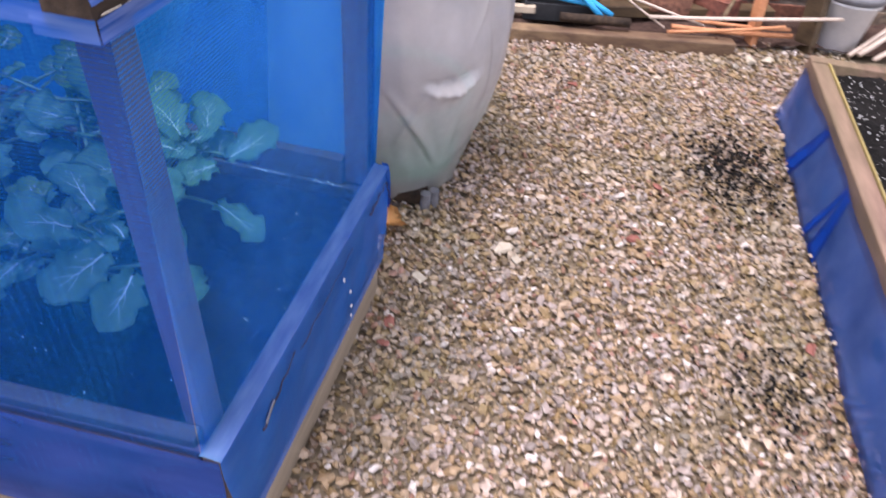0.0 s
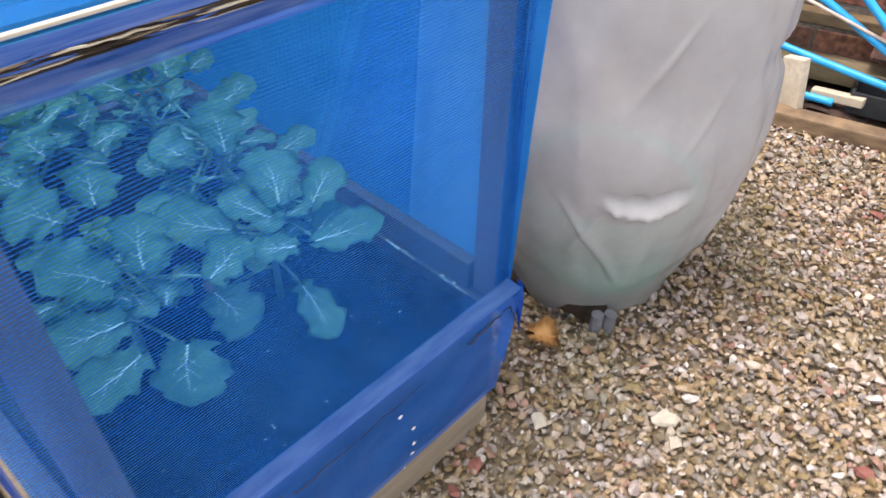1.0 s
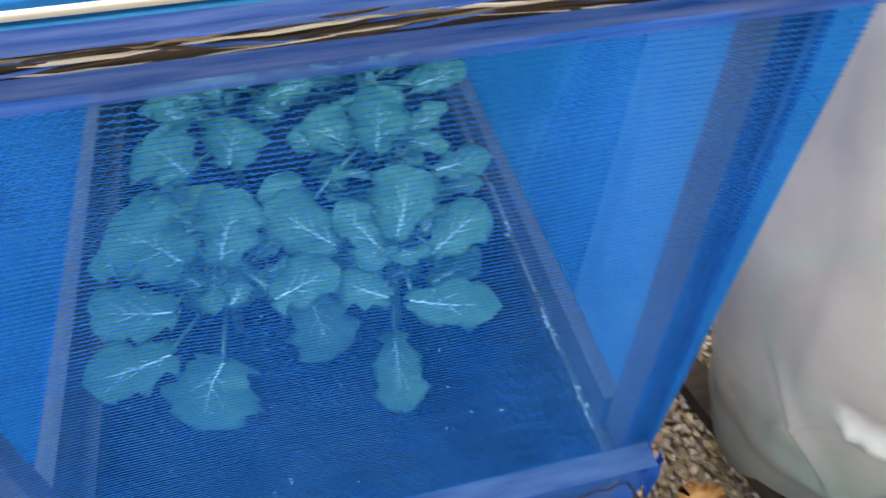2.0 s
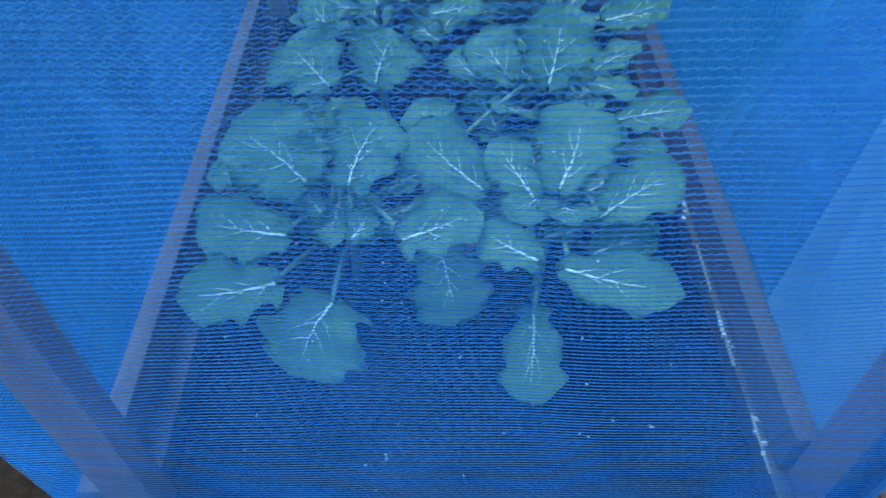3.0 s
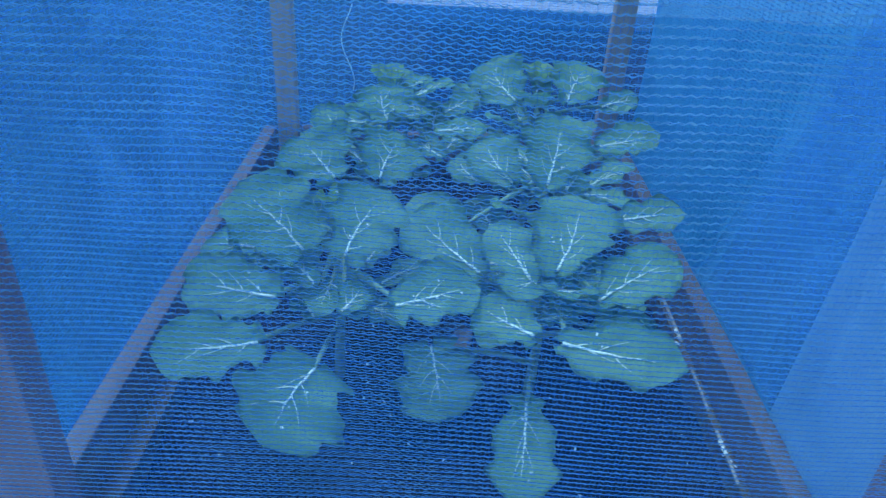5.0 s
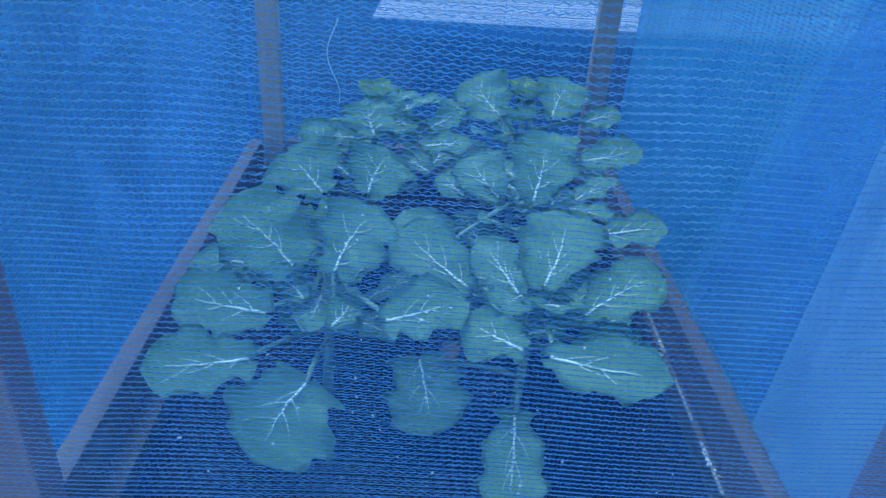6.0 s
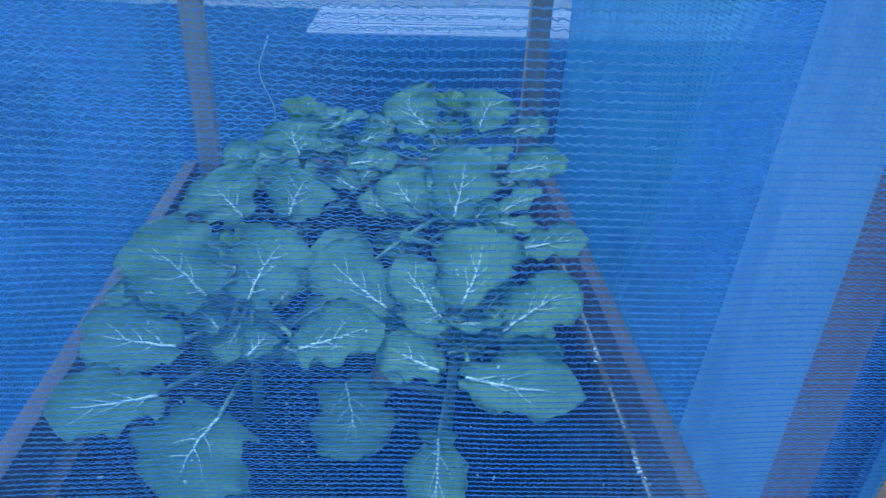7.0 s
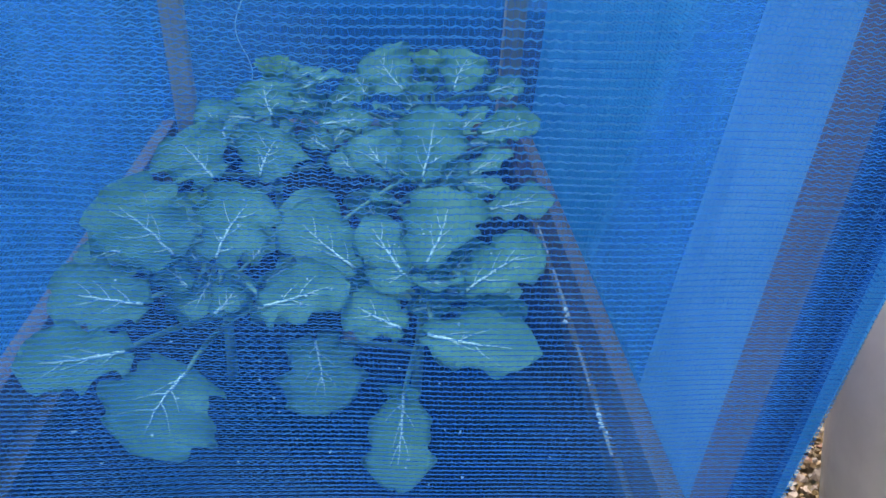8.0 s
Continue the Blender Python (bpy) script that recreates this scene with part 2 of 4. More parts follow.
def tube(bm, points, radius, sides=8, taper=1.0):
    pts = [Vector(p) for p in points]
    rings = []
    for i, p in enumerate(pts):
        d = (pts[min(i + 1, len(pts) - 1)] - pts[max(i - 1, 0)]).normalized()
        q = d.to_track_quat("Z", "Y")
        r = radius * (1 + (taper - 1) * i / (len(pts) - 1))
        rings.append([bm.verts.new(p + q @ Vector((r * math.cos(k * math.tau / sides), r * math.sin(k * math.tau / sides), 0))) for k in range(sides)])
    for one, two in zip(rings, rings[1:]):
        for k in range(sides):
            bm.faces.new((one[k], one[(k + 1) % sides], two[(k + 1) % sides], two[k]))
    bm.faces.new(list(reversed(rings[0])))
    bm.faces.new(rings[-1])


def curve(a, b, sag, n=12, side=(0, 0, 0)):
    a, b, side = Vector(a), Vector(b), Vector(side)
    return [a.lerp(b, i / n) + (Vector((0, 0, -sag)) + side) * 4 * (i / n) * (1 - i / n) for i in range(n + 1)]


def ribbons(name, place, width, height, pitch, tape, wave, period, step, material, parent, label="", across=False, seed=1):
    """Threads of a net as thin tapes. place(u, v) gives points of the cloth as an array; across: they run up instead of along."""
    rng = np.random.default_rng(seed)
    long, short = (height, width) if across else (width, height)
    n, k = int(short / pitch), int(long / step) + 1
    u = np.linspace(0, long, k)
    verts, faces = [], []
    for i in range(n):
        drift = 0.0011 * np.sin(u * 17 + i * 0.05) + 0.0006 * np.sin(u * 53 + i * 0.11)
        mid = (i + 0.5) * pitch + rng.normal(0, 0.04) * pitch + drift + wave * np.sin(math.tau * u / period + rng.uniform(0, 6.3) * 0.25 + i * 0.9 + 0.8 * np.sin(u * 31))
        half = tape / 2 * (1 + 0.35 * np.sin(math.tau * u / period * 0.5 + rng.uniform(0, 6.3)))
        for s in (-1, 1):
            w = np.clip(mid + s * half, 0, short)
            verts.append(place(w, u) if across else place(u, w))
        o = i * 2 * k
        a = np.arange(k - 1)
        faces.append(np.stack([o + a, o + a + 1, o + k + a + 1, o + k + a], 1))
    me = bpy.data.meshes.new(name)
    me.from_pydata(np.concatenate(verts).tolist(), [], np.concatenate(faces).tolist())
    return tagged(link(name, me, material, parent, label), kind="stuff")


# ---- ground ----
bm = bmesh.new()
bmesh.ops.create_grid(bm, x_segments=60, y_segments=60, size=60)
for v in bm.verts:
    v.co.z = -0.012
tagged(part("ground", bm, GROUND), "brown grit under loose limestone gravel", "ground", kind="structure")


def stone_shapes(count, rng):
    shapes = []
    for _ in range(count):
        bm = bmesh.new()
        for _ in range(13):
            p = Vector(rng.normal(size=3)).normalized() * rng.uniform(0.8, 1.05)
            bm.verts.new((p.x, p.y * rng.uniform(0.5, 0.85), p.z * rng.uniform(0.38, 0.6)))
        hull = bmesh.ops.convex_hull(bm, input=bm.verts)
        bmesh.ops.delete(bm, geom=[g for g in hull["geom_interior"] if isinstance(g, bmesh.types.BMVert)], context="VERTS")
        bm.verts.index_update()
        shapes.append((np.array([v.co[:] for v in bm.verts]), [[v.index for v in f.verts] for f in bm.faces]))
        bm.free()
    return shapes


def scatter(name, spots, sizes, lift, material, label, category, seed):
    """Loose stones or crumbs, one joined mesh: spots are x, y, z."""
    rng = np.random.default_rng(seed)
    shapes = stone_shapes(24, rng)
    verts, faces, at = [], [], 0
    for (x, y, z), s in zip(spots, sizes):
        co, fs = shapes[rng.integers(len(shapes))]
        turn = np.array(Euler((rng.normal(0, 0.35), rng.normal(0, 0.35), rng.uniform(0, 6.3))).to_matrix())
        verts.append(co @ turn.T * s + (x, y, z + lift * s))
        faces += [[i + at for i in f] for f in fs]
        at += len(co)
    me = bpy.data.meshes.new(name)
    me.from_pydata(np.concatenate(verts).tolist(), [], faces)
    return tagged(link(name, me, material), label, category, kind="stuff")


rng = np.random.default_rng(4)
spots, sizes = [], []
for layer, gap, big in ((0, 0.0135, 0.0062), (0, 0.0150, 0.0086), (1, 0.022, 0.0088)):
    for gx in np.arange(-0.9, 1.95, gap):
        for gy in np.arange(-1.25, 0.75, gap):
            x, y = gx + rng.uniform(-0.5, 0.5) * gap, gy + rng.uniform(-0.5, 0.5) * gap
            if -0.36 < x < 0.245 and y > -0.050 or 0.245 <= x < 0.33 and y > 0.10 or x < -0.36 and y > 0.05 or y < -0.99 and x < 1.37:
                continue
            along, off = (x - 1.542) * 0.215 - (y + 0.07) * 0.977, (x - 1.542) * 0.977 + (y + 0.07) * 0.215
            if off > (-0.002 if along < 0.81 else 0.24):
                continue
            spots.append((x, y, 0.004 * rng.normal() + 0.006 * layer))
            sizes.append(min(0.018, max(0.005, rng.lognormal(math.log(big), 0.36))))
scatter("gravel", spots, sizes, -0.1, GRAVEL, "loose angular limestone gravel in beige and grey", "gravel", 5)

# ---- raised bed and net cage ----
bed = thing("raised_bed", (0, 0, 0), "low timber raised bed filled with dark soil", "raised bed")
for name, a, b, w, h, label in (
        ("front_board", (-0.325, -0.032, 0.125), (0.246, -0.032, 0.125), 0.026, 0.25, "weathered board, bare along its foot"),
        ("side_board", (-0.296, -0.018, 0.108), (-0.326, 0.91, 0.108), 0.034, 0.216, ""),
        ("side_board", (0.290, 0.0, 0.163), (0.290, 0.91, 0.163), 0.030, 0.106, "board with flaking white paint on its edge"),
        ("back_board", (-0.32, 0.9, 0.108), (0.27, 0.9, 0.108), 0.026, 0.216, "")):
    bm = bmesh.new()
    beam(bm, a, b, w, h)
    part(name, bm, WET_TIMBER, bed, label)
OLD_PAINT = surface("old_cream_paint", (0.20, 0.16, 0.13), (0.58, 0.52, 0.46), 0.6, 60, bump=0.3)
for x0, y0, x1, y1, w in ((0.2745, 0.03, 0.2755, 0.09, 0.004), (0.2745, 0.145, 0.2760, 0.215, 0.005), (0.2765, 0.245, 0.2780, 0.315, 0.004), (0.280, 0.365, 0.2815, 0.48, 0.005), (0.2815, 0.52, 0.282, 0.60, 0.004)):
    bm = bmesh.new()
    beam(bm, (x0, y0, 0.2175), (x1, y1, 0.2175), w * 0.7, 0.003, 0.001)
    part("paint_strip", bm, OLD_PAINT, bed, "cracked cream paint left on the edge")
bm = bmesh.new()
beam(bm, (-0.325, -0.0485, 0.039), (0.240, -0.0485, 0.039), 0.005, 0.078, 0.002)
part("foot_board", bm, surface("pale_foot_wood", (0.20, 0.155, 0.105), (0.42, 0.34, 0.24), 0.8, 40, (0.12, 1, 1), 0.5), bed, "bare grey-brown foot board")
# strips added on the board tops, in paler wood to look lit
bm = bmesh.new()
beam(bm, (-0.322, -0.034, 0.2535), (0.300, -0.034, 0.2535), 0.026, 0.006, 0.002)
part("top_strip", bm, FRONT_BATTEN, bed)
bm = bmesh.new()
beam(bm, (-0.318, -0.020, 0.2535), (-0.346, 0.90, 0.2535), 0.010, 0.006, 0.002)
part("top_strip", bm, FRONT_BATTEN, bed)
bm = bmesh.new()
bmesh.ops.create_grid(bm, x_segments=70, y_segments=100, size=0.5)
for v in bm.verts:
    v.co = Vector((v.co.x * 0.6 - 0.015, v.co.y * 0.90 + 0.434, 0.190))
    v.co.z += 0.022 * noise.noise(v.co * 9) + 0.012 * noise.noise(v.co * 40)
part("soil", bm, SOIL, bed, "dark crumbly soil", True)

cage = thing("net_cage", (0, 0, 0.23), "wooden crop cage covered in blue woven netting", "crop cage")


def cpart(name, bm, material, label=""):
    for v in bm.verts:
        v.co.z -= 0.23
    return part(name, bm, material, cage, label)


for x, y, lean, w, d in ((-0.278, 0.001, 0.002, 0.040, 0.026), (0.301, 0.008, 0.003, 0.026, 0.044), (-0.312, 0.885, 0.0, 0.036, 0.026), (0.262, 0.885, 0.0, 0.036, 0.026)):
    bm = bmesh.new()
    box(bm, (-w / 2, -d / 2, 0.0), (w / 2, d / 2, 0.576), 0.003)
    for v in bm.verts:
        v.co += Vector((x + lean * v.co.z / 0.576, y, 0.22))
    cpart("post", bm, BATTEN if y > 0.5 else FRONT_BATTEN)
for name, a, b, w, h in (
        ("side_rail", (-0.3102, -0.010, 0.245), (-0.341, 0.87, 0.245), 0.022, 0.054),
        ("side_rail", (0.293, 0.034, 0.244), (0.294, 0.87, 0.244), 0.022, 0.054),
        ("back_rail", (-0.29, 0.885, 0.244), (0.24, 0.885, 0.244), 0.024, 0.05),
        ("top_rail", (-0.297, 0.0, 0.795), (-0.312, 0.87, 0.806), 0.034, 0.03),
        ("top_rail", (0.303, 0.0, 0.79), (0.262, 0.87, 0.80), 0.034, 0.036),
        ("top_rail", (-0.29, 0.885, 0.80), (0.24, 0.885, 0.80), 0.034, 0.045)):
    bm = bmesh.new()
    beam(bm, a, b, w, h)
    cpart(name, bm, RAIL)
bm = bmesh.new()
beam(bm, (-0.335, -0.022, 0.786), (0.325, -0.022, 0.786), 0.040, 0.030, 0.005)
cpart("top_rail", bm, BARK, "dark weathered front rail")


def sheet(corner, along, up, bulge=0.0, fold=0.0, seed=0.0, taper=0.0):
    c, a, w = (np.array(q, float) for q in (corner, along, up))
    la, lw = np.linalg.norm(a), np.linalg.norm(w)
    n = np.cross(a, w)
    n /= np.linalg.norm(n)

    def place(u, v):
        s, t = np.asarray(u, float) / la, np.asarray(v, float) / lw
        out = bulge * np.sin(np.pi * s) * np.sin(np.pi * t) + fold * (np.sin(s * 9 + seed + 2 * t) + 0.35 * np.sin(s * 37 + 6 * t + seed) + 0.3 * np.sin(s * 5 + 9 * t)) * np.sin(np.pi * t)
        s, t, out = np.broadcast_arrays(s, t, out)
        s = s * (1 - taper * t)
        return c + s[:, None] * a + t[:, None] * w + out[:, None] * n - (0, 0, 0.23)
    return place, la, lw


def gauze(name, place, width, height, material, parent, label="", grain=0.012, taper=0.0):
    """The close weave between the threads, as one thin sheet."""
    nu, nv = max(2, int(width / grain)), max(2, int(height / grain))
    u, v = np.meshgrid(np.linspace(0, width, nu), np.linspace(0, height, nv))
    co = place(u.ravel(), v.ravel())
    a = (np.arange(nv - 1)[:, None] * nu + np.arange(nu - 1)[None, :]).ravel()
    me = bpy.data.meshes.new(name)
    me.from_pydata(co.tolist(), [], np.stack([a, a + 1, a + nu + 1, a + nu], 1).tolist())
    return link(name, me, material, parent, label, True)


def net(name, corner, along, up, bulge=0.0, fold=0.0, cloth=None, seed=1, label="", taper=0.0, tape=0.0010):
    place, la, lw = sheet(corner, along, up, bulge, fold, seed, taper)
    ob = gauze(name, place, la, lw, cloth or SKIRT, cage, label)
    if tape:
        ribbons("net_thread", place, la, lw, 0.0039, tape, 0.0003, 0.0042, 0.012, NET, ob, seed=seed + 50)
    return ob


# front cloth, seen from a hand's width
place, la, lw = sheet((-0.3255, -0.020, 0.256), (0.6445, 0, 0), (0, -0.022, 0.515), -0.006, 0.002, 1.0)
front = gauze("front_net", place, la, lw, SHEER, cage, "sheer blue netting with wavy cross threads")
place = sheet((-0.3255, -0.0206, 0.256), (0.6445, 0, 0), (0, -0.022, 0.515), -0.006, 0.002, 1.0)[0]
ribbons("net_thread", place, la, lw, 0.0039, 0.00046, 0.00050, 0.0052, 0.0010, NET_PALE, front, seed=3)


def second_layer(u, v):
    """The cloth's other layer: its threads run now beside, now between those of the first."""
    shift = 0.00095 * (1 + np.sin(u * 19 + 1.4 * np.sin(v * 13) + v * 8 + 0.6))
    return place(u, np.asarray(v) + shift)


ribbons("net_thread", second_layer, la, lw - 0.003, 0.0039, 0.00037, 0.00046, 0.0049, 0.0010, NET_PALE, front, seed=9)


def thread_sides(name, place, width, height, pitch, deep, step, material, parent):
    """The depth of the cross threads: what a slanting look through the cloth meets besides their faces."""
    rows, k = int(height / pitch), int(width / step) + 1
    u = np.linspace(0, width, k)
    verts, faces = [], []
    for i in range(rows):
        line = place(u, (i + 0.5) * pitch + 0.0011 * np.sin(u * 17 + i * 0.05) + 0.0003 * np.sin(u * 61 + i * 0.9))
        verts += [line, line + (0, deep, 0)]
        a = np.arange(k - 1) + i * 2 * k
        faces.append(np.stack([a, a + 1, a + k + 1, a + k], 1))
    me = bpy.data.meshes.new(name)
    me.from_pydata(np.concatenate(verts).tolist(), [], np.concatenate(faces).tolist())
    return tagged(link(name, me, material, parent), kind="stuff")


thread_sides("net_thread", place, la, lw, 0.0039, 0.00065, 0.006, THREAD_SIDE, front)
ribbons("net_thread", place, la, lw, 0.0026, 0.00014, 0.0004, 0.0062, 0.002, NET, front, across=True, seed=12)
net("front_skirt", (-0.332, -0.048, 0.259), (0.640, 0, 0), (0, -0.010, -0.172), 0.0, 0.0035, seed=21, taper=0.085, tape=0.0005)
net("front_skirt", (0.308, -0.048, 0.258), (0.008, 0.036, 0), (-0.038, -0.010, -0.130), 0.0, 0.003, seed=24, taper=0.4, tape=0)
net("top_edge_net", (-0.33, -0.048, 0.258), (0.640, 0, 0), (0, 0.028, 0.002), 0.0, 0.0, EDGE, seed=22, tape=0)
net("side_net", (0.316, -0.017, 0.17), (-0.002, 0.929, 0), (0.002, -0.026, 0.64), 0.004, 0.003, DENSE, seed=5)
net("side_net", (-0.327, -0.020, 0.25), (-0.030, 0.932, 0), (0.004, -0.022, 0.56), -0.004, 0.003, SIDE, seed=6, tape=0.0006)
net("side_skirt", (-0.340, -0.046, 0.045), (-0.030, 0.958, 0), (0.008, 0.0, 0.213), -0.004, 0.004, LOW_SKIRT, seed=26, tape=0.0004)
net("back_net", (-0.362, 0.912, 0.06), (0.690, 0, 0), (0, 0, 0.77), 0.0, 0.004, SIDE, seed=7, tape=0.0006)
net("roof_net", (-0.335, -0.032, 0.811), (0.656, 0, 0), (0, 0.942, 0.018), -0.012, 0.004, ROOF, seed=8)
# lapped cloth on the front rail
net("rail_wrap", (-0.338, -0.047, 0.769), (0.664, 0, 0), (0, 0, 0.017), 0.0, 0.0015, WRAP, seed=31, tape=0)
net("rail_wrap", (-0.338, -0.046, 0.795), (0.664, 0, 0), (0, 0.003, 0.010), 0.0, 0.0015, WRAP, seed=32, tape=0)
net("rail_wrap", (-0.338, -0.042, 0.8045), (0.664, 0, 0), (0, 0.05, 0.002), 0.0, 0.001, DENSE, seed=33, tape=0)
net("rail_wrap", (-0.339, -0.046, 0.769), (0, 0.05, 0), (0, 0, 0.017), 0.0, 0.0, SIDE_WRAP, seed=34, tape=0)
net("rail_wrap", (-0.330, -0.010, 0.771), (-0.018, 0.90, 0), (0, 0, 0.016), 0.0, 0.0015, SIDE_WRAP, seed=36, tape=0)
net("rail_wrap", (0.329, -0.046, 0.768), (0, 0.05, 0), (0, 0, 0.040), 0.0, 0.0, WRAP, seed=35, tape=0)
net("post_wrap", (0.284, -0.0165, 0.26), (0.036, 0, 0), (0, 0, 0.50), 0.0, 0.001, SIDE, seed=37, tape=0)
strand_rng = random.Random(8)
for i in range(12):
    z, a, b = 0.7855 + 0.00085 * i, strand_rng.uniform(0.2, 0.5), strand_rng.uniform(0, 6)
    start, end = strand_rng.uniform(-0.336, -0.25), strand_rng.uniform(0.22, 0.325)
    bm = bmesh.new()
    tube(bm, [(start + (end - start) * k / 50, -0.0440 - 0.0012 * math.sin(k * 0.7 + i), z + 0.0020 * math.sin(k * a + b) + strand_rng.uniform(-0.0006, 0.0006)) for k in range(51)], strand_rng.uniform(0.0005, 0.0012), 5)
    cpart("strand", bm, (BARK, PALE_WOOD, BARK, WRAP, TIMBER, BARK)[i % 6], "frayed strand along the bare rail edge")
bm = bmesh.new()
beam(bm, (-0.335, -0.037, 0.8075), (0.325, -0.035, 0.8075), 0.005, 0.003, 0.001)
cpart("lath", bm, PALE_WOOD, "thin pale lath along the front rail")
# second layers where the cloth laps; the light they catch is in their colour
net("net_lap", (-0.330, 0.35, 0.30), (-0.009, 0.29, 0), (0.002, 0.17, 0.5), 0.0, 0.003, PALE_LAP, seed=41, tape=0)
net("net_lap", (-0.328, 0.262, 0.362), (-0.004, 0.105, 0), (0.0, -0.025, 0.138), 0.0, 0.003, PALE_LAP, seed=43, taper=0.95, tape=0)
net("net_lap", (-0.328, 0.27, 0.555), (-0.004, 0.17, 0), (0.0, 0.12, 0.24), 0.0, 0.004, PALE_LAP, seed=44, taper=0.6, tape=0)
# stacked sheets step the painted brightness up towards the front post
for k in range(3):
    net("net_lap", (0.3110 - 0.0018 * k, -0.012, 0.272), (-0.002, 0.45 - 0.030 * k, 0), (0.004, -0.012, 0.53), 0.004, 0.0007, PALE_LAP, seed=42 + 7 * k, taper=0.48 + 0.04 * k, tape=0.0005 if k == 1 else 0)
for k in range(3):
    net("net_lap", (0.3056 - 0.0018 * k, -0.010, 0.272), (-0.001, 0.24 - 0.045 * k, 0), (0.004, -0.012, 0.53), 0.004, 0.0007, (PALE_LAP, BRIGHT_LAP, BRIGHT_LAP)[k], seed=45 + 5 * k, taper=0.25 - 0.08 * k, tape=0)


# ---- plants ----
def blade_mesh(length, width, cup, droop, seed):
    """A broad brassica blade with lobed, wavy edges; its base at the origin, its tip along y."""
    rng = random.Random(seed)
    bm = bmesh.new()
    nu, nv = 30, 9
    ph = [rng.uniform(0, 6.3) for _ in range(8)]
    ear = rng.choice((0.1, 0.3, 0.42))
    broad = [0.05, 0.30, 0.52, 0.74, 0.90, 0.98, 1.0, 0.92, 0.72, 0.44, 0.10]
    grid = []
    for i in range(nu):
        t = i / (nu - 1)
        prof = float(np.interp(t, [0, 0.07, 0.16, 0.28, 0.42, 0.55, 0.66, 0.80, 0.90, 0.97, 1.0], broad))
        prof += ear * math.exp(-((t - 0.08) / 0.05) ** 2)
        row = []
        for j in range(nv):
            s = j / (nv - 1) * 2 - 1
            k = 0 if s < 0 else 1
            edge = 1 + (0.17 * math.sin(t * 16 + ph[k] + 0.8 * math.sin(t * 9 + ph[3])) + 0.055 * math.sin(t * 37 + ph[2 + k]) + 0.08 * math.sin(t * 6 + ph[6 + k])) * abs(s) * (1 - 0.8 * t ** 4)
            x = s * width / 2 * prof * edge
            y = t * length - s * s * length * 0.10 * (1 - t) + 0.04 * length * abs(s) * math.sin(s * 3 + ph[4]) * t
            z = cup * width * abs(s) ** 1.6 * prof - droop * length * t * t
            z += width * (0.055 * abs(s) * math.sin(t * 15 + ph[5] + 2 * s) + 0.022 * noise.noise(Vector((x / width * 5, t * 5, seed))))
            row.append(bm.verts.new((x, y, z)))
        grid.append(row)
    for i in range(nu - 1):
        for j in range(nv - 1):
            bm.faces.new((grid[i][j], grid[i][j + 1], grid[i + 1][j + 1], grid[i + 1][j]))
    bmesh.ops.solidify(bm, geom=bm.faces[:], thickness=0.0006)
    return bm


def vein_mesh(length, width, cup, droop, seed):
    rng = random.Random(seed)
    bm = bmesh.new()

    def at(s, t):
        lift = width * 0.022 * noise.noise(Vector((s * 2.5, t * 5, seed)))
        return Vector((s * width / 2, t * length, cup * width * abs(s) ** 1.6 - droop * length * t * t + lift + 0.0011))
    bend = rng.uniform(-0.10, 0.10)
    tube(bm, [at(bend * math.sin(t / 11 * 3.1) + 0.012 * math.sin(t * 1.9), t / 11 * 0.76) for t in range(12)], 0.00145, 6, 0.22)
    side = rng.choice((-1, 1))
    for k in range(rng.choice((4, 5, 5, 6))):
        side = -side
        t0 = 0.10 + 0.105 * k + rng.uniform(-0.03, 0.03)
        t1, reach, swing = t0 + rng.uniform(0.14, 0.24), rng.uniform(0.22, 0.55), rng.uniform(0.02, 0.07)
        x0 = bend * math.sin(t0 / 0.76 * 3.1)
        tube(bm, [at(x0 + side * reach * (q / 5) ** 0.8, t0 + (t1 - t0) * q / 5 + swing * (q / 5) ** 2) for q in range(6)], 0.00062, 4, 0.3)
    return bm


def dew_mesh(length, width, cup, droop, seed):
    """A few drops of water lying in the hollow of a blade."""
    rng = random.Random(seed + 900)
    bm = bmesh.new()
    for _ in range(rng.choice((2, 3, 4, 6))):
        sx, t = rng.gauss(0, 0.28), rng.uniform(0.15, 0.8)
        r = rng.uniform(0.0007, 0.0016)
        z = cup * width * abs(sx) ** 1.6 - droop * length * t * t + width * 0.022 * noise.noise(Vector((sx * 2.5, t * 5, seed)))
        made = bmesh.ops.create_icosphere(bm, subdivisions=1, radius=r)["verts"]
        for v in made:
            v.co = Vector((v.co.x * 1.2, v.co.y, v.co.z * 0.6)) + Vector((sx * width / 2, t * length, z + 0.0010))
    return bm


